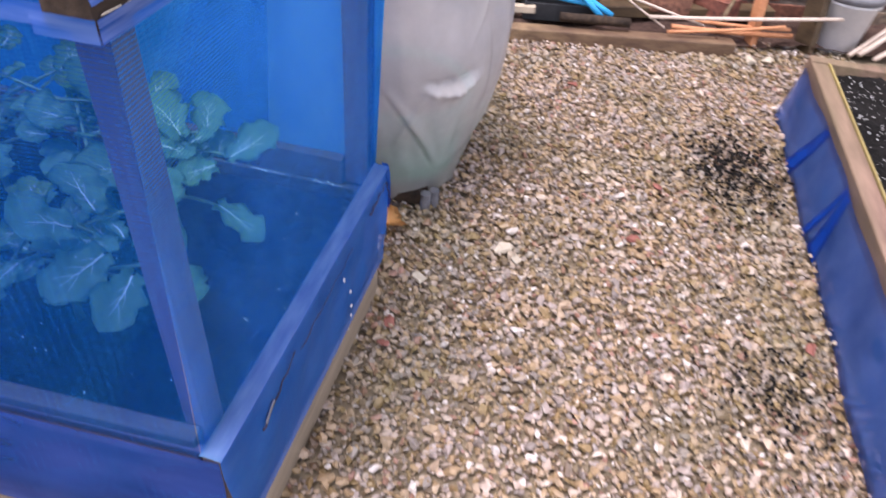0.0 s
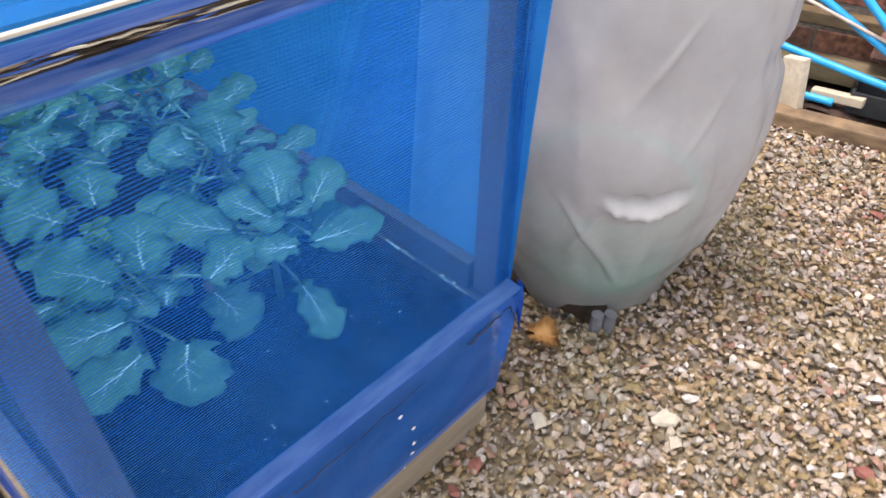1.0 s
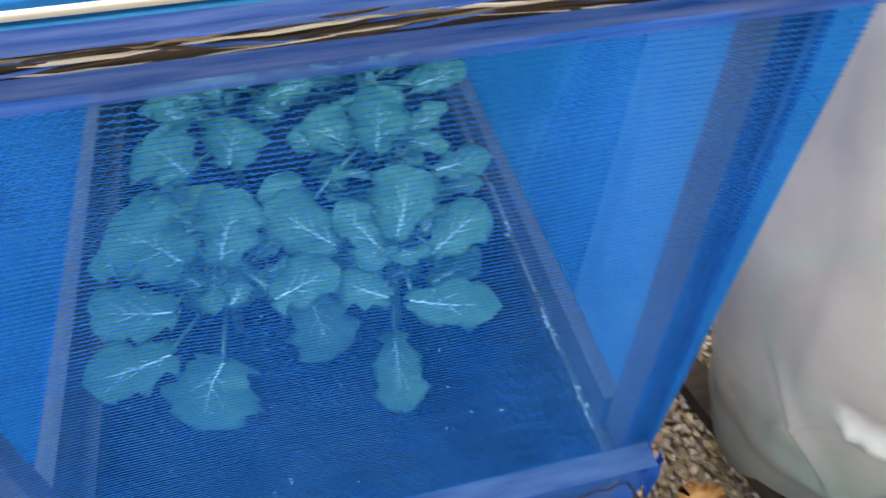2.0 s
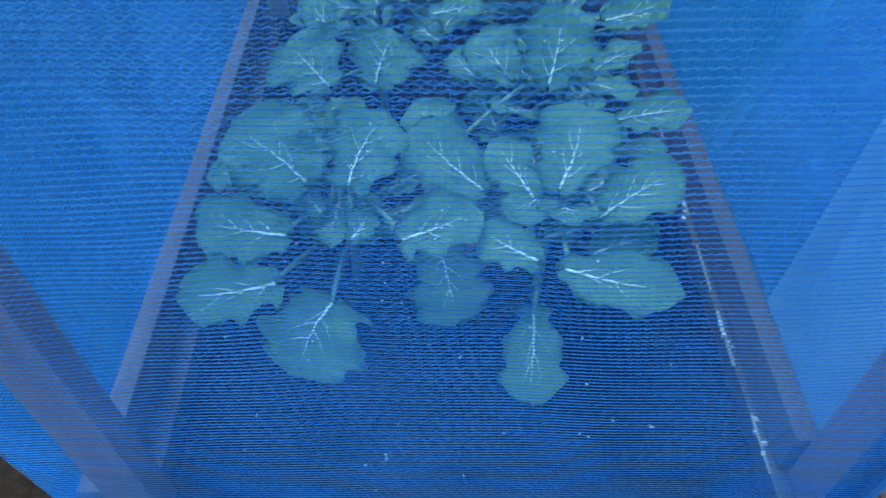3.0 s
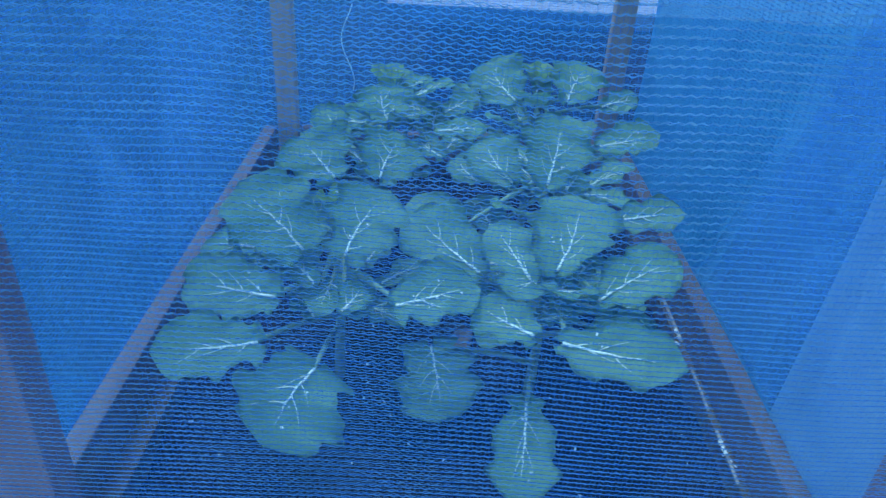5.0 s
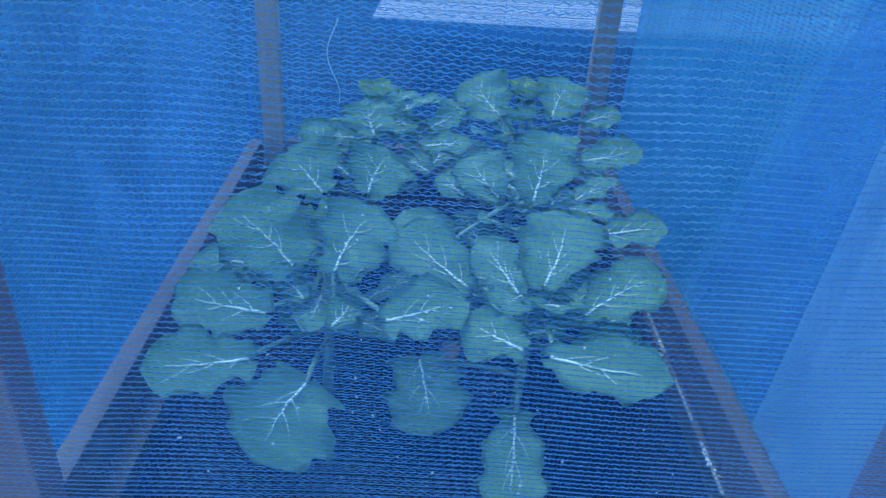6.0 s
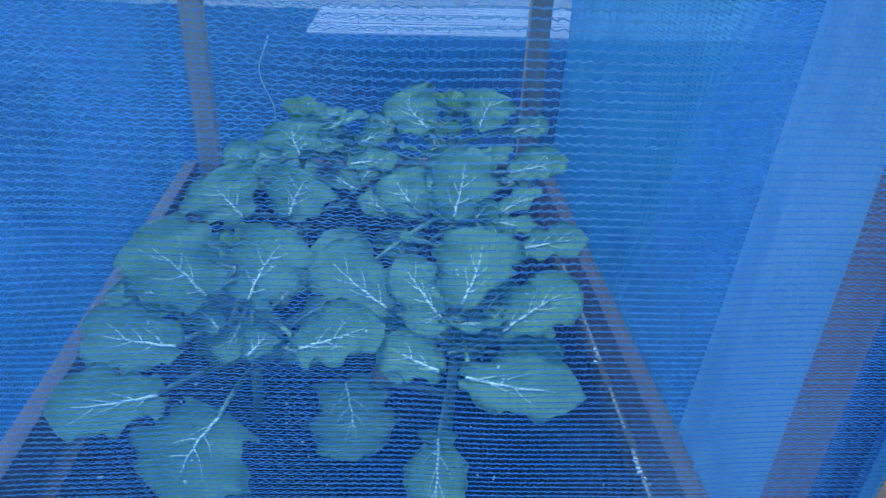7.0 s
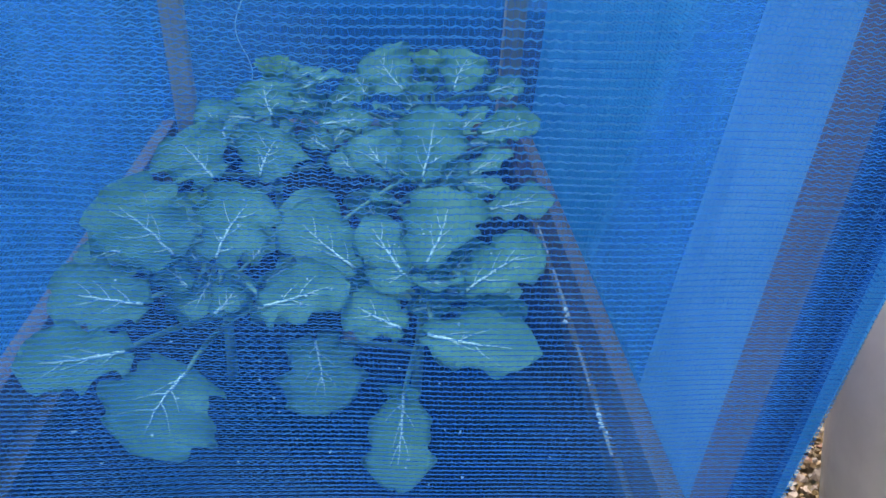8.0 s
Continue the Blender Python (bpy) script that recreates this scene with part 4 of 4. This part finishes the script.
for a, b, r, mat, label in (
        (kerb(-0.2, 0.17, 0.31), kerb(0.70, 0.09, 0.065), 0.0048, CANE, "long pale garden cane"),
        (kerb(0.5, 0.08, 0.085), kerb(1.16, 0.08, 0.13), 0.007, CANE, "long pale garden cane"),
        (kerb(0.30, 0.2, 0.19), kerb(0.56, 0.07, 0.055), 0.0042, CANE, "thin pale garden cane"),
        (kerb(0.58, 0.06, 0.066), kerb(1.02, 0.1, 0.05), 0.009, RUST, "short orange-brown garden stick"),
        (kerb(0.66, 0.12, 0.07), kerb(1.0, 0.09, 0.075), 0.007, RUST, "short orange-brown garden stick"),
        (kerb(1.2, 0.02, 0.03), kerb(1.5, 0.25, 0.12), 0.008, CANE, "pale split garden cane"),
        (kerb(1.24, 0.03, 0.03), kerb(1.52, 0.20, 0.16), 0.009, CANE, "pale split garden cane"),
        (kerb(1.28, 0.0, 0.03), kerb(1.55, 0.18, 0.10), 0.008, CANE, "pale split garden cane"),
        (kerb(0.56, 0.03, 0.058), kerb(0.96, 0.05, 0.10), 0.006, RUST, "short orange-brown garden stick"),
        (kerb(0.88, 0.22, 0.34), kerb(0.76, 0.12, 0.05), 0.007, TIMBER, "weathered brown garden cane")):
    bm = bmesh.new()
    tube(bm, curve(a, b, 0.004, 6), r, 8)
    tagged(part("garden_cane", bm, mat, smooth=True), label, "cane", "canes by the wall")
bm = bmesh.new()
tube(bm, curve(kerb(0.19, 0.045, 0.074), kerb(0.43, 0.045, 0.072), 0.0, 6), 0.016, 10)
tagged(part("wooden_pole", bm, BARK, smooth=True), "short dark wooden pole lying on the timber", "pole")
bm = bmesh.new()
beam(bm, (1.665, -0.02, 0.058), (1.665, -0.155, 0.072), 0.03, 0.024)
tagged(part("wood_offcut", bm, PALE_WOOD), "pale sawn wood offcut", "wood block")
bm = bmesh.new()
beam(bm, (1.586, 0.0, 0.018), (1.594, 0.03, 0.166), 0.03, 0.062)
tagged(part("wood_offcut", bm, PALE_WOOD), "pale board end standing on the timber", "wood block")
for al, w, mat in ((0.855, 0.035, RUST), (1.05, 0.07, WET_TIMBER)):
    bm = bmesh.new()
    beam(bm, kerb(al + 0.03, 0.10, 0.0), kerb(al, 0.16, 0.55), 0.03, w)
    tagged(part("wooden_stake", bm, mat), "brown wooden stake leaning by the wall", "stake", "stakes by the wall")
BLACK_PLASTIC = surface("black_plastic", (0.012, 0.013, 0.015), (0.035, 0.037, 0.04), 0.5, 30, bump=0.15)
crate = thing("black_crate", kerb(0.2, 0.16, 0.03), "black plastic crate behind the timber edging", "crate")
for name, lo, hi in (("front_wall", (-0.05, -0.13, 0), (-0.04, 0.13, 0.06)), ("back_wall", (0.06, -0.13, 0), (0.07, 0.13, 0.06)), ("end_wall", (-0.04, -0.13, 0), (0.06, -0.12, 0.06)), ("end_wall", (-0.04, 0.12, 0), (0.06, 0.13, 0.06)), ("base", (-0.04, -0.12, 0), (0.06, 0.12, 0.01))):
    bm = bmesh.new()
    box(bm, lo, hi, 0.002)
    part(name, bm, BLACK_PLASTIC, crate)
crate.rotation_euler = (0, 0, radians(12.4))
for i, (a, b, w, h) in enumerate(((kerb(-0.6, 0.30, 0.06), kerb(0.35, 0.27, 0.075), 0.09, 0.05), (kerb(0.35, 0.22, 0.05), kerb(1.0, 0.28, 0.06), 0.07, 0.04), (kerb(-0.4, 0.30, 0.20), kerb(0.12, 0.31, 0.20), 0.05, 0.035))):
    bm = bmesh.new()
    beam(bm, a, b, w, h, 0.004)
    tagged(part("old_board", bm, WET_TIMBER if i else TIMBER), "old damp board stacked by the wall", "board", "boards by the wall")
for al, off, z, turn, tip in ((0.60, 0.25, 0.085, 20, 6), (0.78, 0.26, 0.080, -35, -4), (0.16, 0.27, 0.165, 8, 3)):
    bm = bmesh.new()
    box(bm, (-0.05, -0.075, -0.032), (0.05, 0.075, 0.032), 0.008, None, 0.003)
    ob = tagged(part("loose_brick", bm, BRICK), "broken old brick lying by the wall", "brick", "loose bricks by the wall")
    ob.matrix_basis = Matrix.Translation(kerb(al, off, z)) @ pose(0, 0, 0, tip, 2, turn)
bm = bmesh.new()
beam(bm, kerb(0.40, 0.27, 0.150), kerb(0.74, 0.28, 0.140), 0.06, 0.014, 0.003)
tagged(part("old_board", bm, TIMBER), "thin weathered board resting on loose bricks", "board", "boards by the wall")
bucket = thing("bucket", kerb(1.2, 0.16, 0.0), "pale grey plastic bucket by the wall", "bucket")
bm = bmesh.new()
prof = [(0.0, 0.004), (0.075, 0.004), (0.08, 0.01), (0.098, 0.17), (0.106, 0.172), (0.106, 0.185), (0.096, 0.185), (0.078, 0.02), (0.0, 0.018)]
rings = [[bm.verts.new((r * math.cos(k * math.tau / 40), r * math.sin(k * math.tau / 40), z)) for k in range(40)] for r, z in prof]
for one, two in zip(rings, rings[1:]):
    for k in range(40):
        bm.faces.new((one[k], one[(k + 1) % 40], two[(k + 1) % 40], two[k]))
part("body", bm, surface("grey_white_plastic", (0.55, 0.56, 0.57), (0.70, 0.70, 0.70), 0.45, 20, bump=0.1), bucket, "", True)

bm = bmesh.new()
bmesh.ops.create_cone(bm, cap_ends=True, segments=32, radius1=0.112, radius2=0.104, depth=0.03)
lid = part("lid", bm, GREY_PLASTIC, bucket, "dull grey lid", True)
lid.location = (0, 0, 0.20)

# ---- beyond the net ----
RUST_WOOD = surface("reddish_wood", (0.16, 0.07, 0.06), (0.30, 0.14, 0.12), 0.7, 40, (0.12, 1, 1))
for x0, x1, y0, y1, label in ((-4.2, -0.37, 0.02, 4.0, "strip of bare black soil beside the net cage"), (-0.366, 1.35, 0.935, 4.0, "bare black soil behind the net cage")):
    bm = bmesh.new()
    bmesh.ops.create_grid(bm, x_segments=90, y_segments=90, size=0.5)
    for v in bm.verts:
        v.co = Vector((x0 + (v.co.x + 0.5) * (x1 - x0), y0 + (v.co.y + 0.5) * (y1 - y0), 0.006))
        v.co.z += 0.012 * noise.noise(v.co * 7) + 0.006 * noise.noise(v.co * 31)
    tagged(part("soil_border", bm, COMPOST, smooth=True), label, "soil", kind="structure")

GREY_WOOD = surface("greyed_wood", (0.24, 0.20, 0.17), (0.42, 0.36, 0.31), 0.7, 40, (0.15, 1, 1), 0.4)
bench = thing("plank_bench", (0, 1.0, 0), "low bench of greyed planks behind the net cage", "bench")
for k in range(3):
    bm = bmesh.new()
    beam(bm, (-0.147, 0.05 + 0.105 * k, 0.458), (1.0, 0.05 + 0.105 * k, 0.470), 0.098, 0.03)
    part("plank", bm, GREY_WOOD, bench)
for x in (-0.05, 0.9):
    for y in (0.06, 0.26):
        bm = bmesh.new()
        beam(bm, (x, y, -0.02), (x, y, 0.452), 0.045, 0.045)
        part("leg", bm, RUST_WOOD, bench)
bm = bmesh.new()
beam(bm, (-0.02, 0.06, 0.38), (0.87, 0.06, 0.39), 0.02, 0.10)
part("apron", bm, RUST_WOOD, bench, "dull reddish apron board")

bm = bmesh.new()
bmesh.ops.create_grid(bm, x_segments=20, y_segments=80, size=0.5)
for v in bm.verts:
    v.co = kerb(v.co.y * 3.4 + 0.2, v.co.x * 0.30 + 0.215, 0.02)
    v.co.z += 0.03 * noise.noise(v.co * 6) + 0.012 * noise.noise(v.co * 30)
tagged(part("wall_border", bm, surface("brown_soil", (0.035, 0.022, 0.018), (0.12, 0.075, 0.058), 0.9, 60, bump=0.9, depth=0.008, spec=0.1), smooth=True), "dark soil strip at the foot of the wall", "soil", kind="structure")

# loose cloth corner by the gravel, gathered to a hanging point
bm = bmesh.new()
rows = []
for k in range(11):
    t = k / 10
    ring = []
    for i in range(13):
        a = i / 12
        x = (0.286 + 0.034 * min(1.0, a * 1.6)) * (1 - t) + (0.312 + 0.006 * a) * t
        y = (-0.050 + 0.030 * max(0.0, a - 0.3)) * (1 - t) + (-0.052 + 0.012 * a) * t
        fold = 0.005 * math.sin(a * 15 + t * 2) * math.sin(math.pi * min(1, t + 0.15))
        ring.append(bm.verts.new((x + fold * 0.5, y - fold, 0.258 - 0.100 * t * (1 - 0.35 * abs(a - 0.45)))))
    rows.append(ring)
for one, two in zip(rows, rows[1:]):
    for i in range(12):
        bm.faces.new((one[i], one[i + 1], two[i + 1], two[i]))
bmesh.ops.solidify(bm, geom=bm.faces[:], thickness=0.0008)
NET_CORNER = surface("net_corner", (0.012, 0.10, 0.46), (0.03, 0.17, 0.60), 0.7, 60)
cpart("net_corner", bm, NET_CORNER, "gathered blue net corner")
FRAY = surface("frayed_edge", (0.012, 0.012, 0.03), (0.05, 0.04, 0.07), 0.8, 80)
# the third strand draws the shade in a tear's opening as a solid dark line
for x0, z0, x1, z1, r in ((0.185, 0.238, 0.272, 0.250, 0.0016), (0.274, 0.250, 0.308, 0.176, 0.0014), (-0.245, 0.205, -0.135, 0.240, 0.0016), (-0.120, 0.225, 0.10, 0.236, 0.0008)):
    bm = bmesh.new()
    tube(bm, [(x0 + (x1 - x0) * k / 14, -0.0545 - 0.001 * math.sin(k * 1.3), z0 + (z1 - z0) * k / 14 + 0.0016 * math.sin(k * 2.1 + x0 * 40)) for k in range(15)], r, 5, 0.5)
    cpart("frayed_edge", bm, FRAY, "dark frayed edge of the cloth")
bm = bmesh.new()
beam(bm, (-0.238, -0.0565, 0.212), (-0.210, -0.0560, 0.226), 0.002, 0.005, 0.0005)
cpart("splinter", bm, GREY_PLASTIC, "pale splinter in the torn cloth")

# ---- small loose things ----
rng = np.random.default_rng(21)
WHITE_BIT = surface("white_grit", (0.62, 0.61, 0.58), (0.82, 0.81, 0.78), 0.7, 80, bump=0.2)
DRY_LEAF = surface("dry_leaf", (0.60, 0.30, 0.09), (0.80, 0.48, 0.19), 0.6, 60, bump=0.3)
RED_CHIP = surface("red_brick_chip", (0.16, 0.05, 0.035), (0.30, 0.12, 0.09), 0.8, 60, bump=0.4)
PALE_STONE = surface("pale_stone", (0.36, 0.31, 0.23), (0.52, 0.45, 0.35), 0.6, 50, bump=0.3)


def drops(count, cx, cy, sx, sy, z, lo, hi):
    pts = [(rng.normal(cx, sx), rng.normal(cy, sy), z + rng.uniform(0, 0.003)) for _ in range(count)]
    return pts, rng.uniform(lo, hi, count)


p1, s1 = drops(620, 0.95, -0.80, 0.12, 0.07, 0.012, 0.003, 0.009)
p2, s2 = drops(190, 0.20, -0.82, 0.07, 0.05, 0.010, 0.003, 0.007)
scatter("spilled_compost", p1 + p2, list(s1) + list(s2), 0.2, COMPOST, "dark compost crumbs spilled over the gravel", "compost", 31)
pts = [(rng.uniform(-0.25, 1.3), rng.uniform(-1.35, -1.04), 0.162 + rng.uniform(0, 0.006)) for _ in range(800)]
scatter("perlite", pts, rng.uniform(0.0012, 0.0036, 800), 0.2, WHITE_BIT, "white grit scattered over the black compost", "grit", 32)
pts = [(rng.uniform(-0.26, 0.25), rng.uniform(0.0, 0.45), 0.206 + rng.uniform(-0.003, 0.008)) for _ in range(70)]
scatter("white_grit", pts, rng.uniform(0.0012, 0.003, 70), 0.2, WHITE_BIT, "tiny white grit on the dark bed soil", "grit", 33)
pts = [(0.276 + rng.uniform(-0.004, 0.004), y, 0.217) for y in (0.168, 0.175, 0.182, 0.186, 0.192, 0.198, 0.36, 0.372, 0.384, 0.05, 0.06, 0.072, 0.085)]
scatter("paint_flakes", pts, rng.uniform(0.002, 0.0055, 13), 0.3, WHITE_BIT, "flakes of white paint along the board edge", "paint", 34)
for i, (x, z, r) in enumerate(((0.050, 0.206, 0.0035), (0.071, 0.162, 0.0032), (0.069, 0.130, 0.003), (0.064, 0.1125, 0.003), (0.047, 0.095, 0.002))):
    bm = bmesh.new()
    bmesh.ops.create_icosphere(bm, subdivisions=2, radius=r)
    for v in bm.verts:
        v.co = Vector((v.co.x * (1 + 0.3 * math.sin(v.co.z * 900 + i)), v.co.y * 0.35, v.co.z))
    ob = tagged(part("bird_dropping", bm, WHITE_BIT, None, "", True), "small white splash stuck on the netting", "splash", "white splashes on the netting")
    ob.location = (x, -0.0625 + (z - 0.087) / 0.172 * 0.010, z)


def chip(name, x, y, size, flat, material, label, category, seed, turn=0.0):
    shape = stone_shapes(1, np.random.default_rng(seed))[0]
    me = bpy.data.meshes.new(name)
    me.from_pydata((shape[0] * (size, size, size * flat)).tolist(), [], shape[1])
    ob = tagged(link(name, me, material), label, category)
    ob.matrix_basis = Matrix.Translation((x, y, 0.012)) @ pose(0, 0, 0, 8, 5, turn)


chip("large_stone", 0.295, -0.122, 0.022, 0.9, PALE_STONE, "large pale stone lying on the gravel", "stone", 41, 30)
chip("large_stone", 0.445, -0.272, 0.030, 0.4, PALE_STONE, "large flat beige stone on the gravel", "stone", 42, -35)
chip("large_stone", 0.415, -0.305, 0.022, 0.5, PALE_STONE, "flat tan stone on the gravel", "stone", 43, 10)
chip("large_stone", 1.674, -0.895, 0.032, 1.0, PALE_STONE, "pale stone beside the timber edging", "stone", 44, 10)
chip("large_stone", 1.709, -0.955, 0.034, 1.0, PALE_STONE, "pale stone beside the timber edging", "stone", 45, 50)
for i, (x, y, r) in enumerate(((1.278, -0.339, 0.026), (0.80, -0.60, 0.02), (0.57, -0.55, 0.022), (0.10, -0.105, 0.02), (0.34, -1.0 + 0.1, 0.02), (0.16, -0.10, 0.018))):
    chip("brick_fragment", x, y, r, 0.7, RED_CHIP, "dull red brick fragment among the gravel", "brick fragment", 51 + i, 40 * i)

# a curled, lobed dead leaf
bm = bmesh.new()
mid = bm.verts.new((0, 0, 0.006))
rim = []
for k in range(40):
    a = math.tau * k / 40
    r = 0.034 * (0.70 + 0.30 * abs(math.cos(1.5 * a + 0.4)) ** 0.8) + 0.002 * math.sin(a * 11)
    rim.append(bm.verts.new((r * math.cos(a), r * math.sin(a), 0.010 + 0.009 * math.sin(a * 2 + 1) + 0.25 * abs(r - 0.016))))
for k in range(40):
    bm.faces.new((mid, rim[k], rim[(k + 1) % 40]))
bmesh.ops.solidify(bm, geom=bm.faces[:], thickness=0.0006)
dead = tagged(part("dead_leaf", bm, DRY_LEAF, None, "", True), "curled orange dead leaf on the gravel", "leaf")
dead.matrix_basis = pose(0.448, -0.014, 0.012, 12, -8, 25)

# a small withered leaf on the bed soil
bm = bmesh.new()
rows = []
for i in range(9):
    t = i / 8
    w = 0.013 * math.sin(math.pi * min(1.0, t * 0.85 + 0.08)) ** 0.8
    rows.append([bm.verts.new((s * w, t * 0.042, 0.006 * s * s + 0.010 * t + 0.0015 * math.sin(t * 11 + s))) for s in (-1, -0.5, 0, 0.5, 1)])
for one, two in zip(rows, rows[1:]):
    for k in range(4):
        bm.faces.new((one[k], one[k + 1], two[k + 1], two[k]))
bmesh.ops.solidify(bm, geom=bm.faces[:], thickness=0.0006)
withered = tagged(part("withered_leaf", bm, surface("withered_leaf", (0.30, 0.20, 0.15), (0.50, 0.36, 0.28), 0.7, 60), None, "", True), "small withered pinkish-brown leaf on the soil", "leaf")
withered.matrix_basis = pose(0.004, 0.315, 0.208, 18, 0, -25)

# pale label stick at the back of the bed, and a loose end of thread on the back net
bm = bmesh.new()
beam(bm, (-0.030, 0.868, 0.280), (0.080, 0.868, 0.278), 0.004, 0.012, 0.001)
cpart("rail_lath", bm, CANE, "pale pinkish lath along the back rail")
bm = bmesh.new()
beam(bm, (0.176, 0.868, 0.276), (0.226, 0.868, 0.275), 0.004, 0.008, 0.001)
cpart("rail_lath", bm, RUST, "orange-brown lath end on the back rail")
bm = bmesh.new()
tube(bm, [(-0.205 + 0.011 * math.sin(i * 0.42 + 2.2), 0.905, 0.485 - i * 0.010) for i in range(16)], 0.0011, 5)
tagged(part("loose_thread", bm, WHITE_BIT, None, "", True), "loose white thread hanging on the back net", "thread")

# ---- bricks ----
rng = np.random.default_rng(11)
brick_mesh = None
for course in range(13):
    for i in range(20):
        along = -2.1 + i * 0.225 + (0.1125 if course % 2 else 0.0)
        bm = None
        if brick_mesh is None:
            bm = bmesh.new()
            box(bm, (-0.05, -0.1075, -0.0325), (0.05, 0.1075, 0.0325), 0.004)
            brick_mesh = bpy.data.meshes.new("brick")
            bm.to_mesh(brick_mesh)
            bm.free()
            brick_mesh.materials.append(BRICK)
        ob = new("brick", brick_mesh)
        ob.parent = wall
        ob.matrix_basis = Matrix.Translation(kerb(along, 0.394 + rng.uniform(-0.005, 0.005), 0.04 + course * 0.075)) @ pose(0, 0, 0, 0, rng.normal(0, 0.6), 12.4 + rng.normal(0, 0.5))
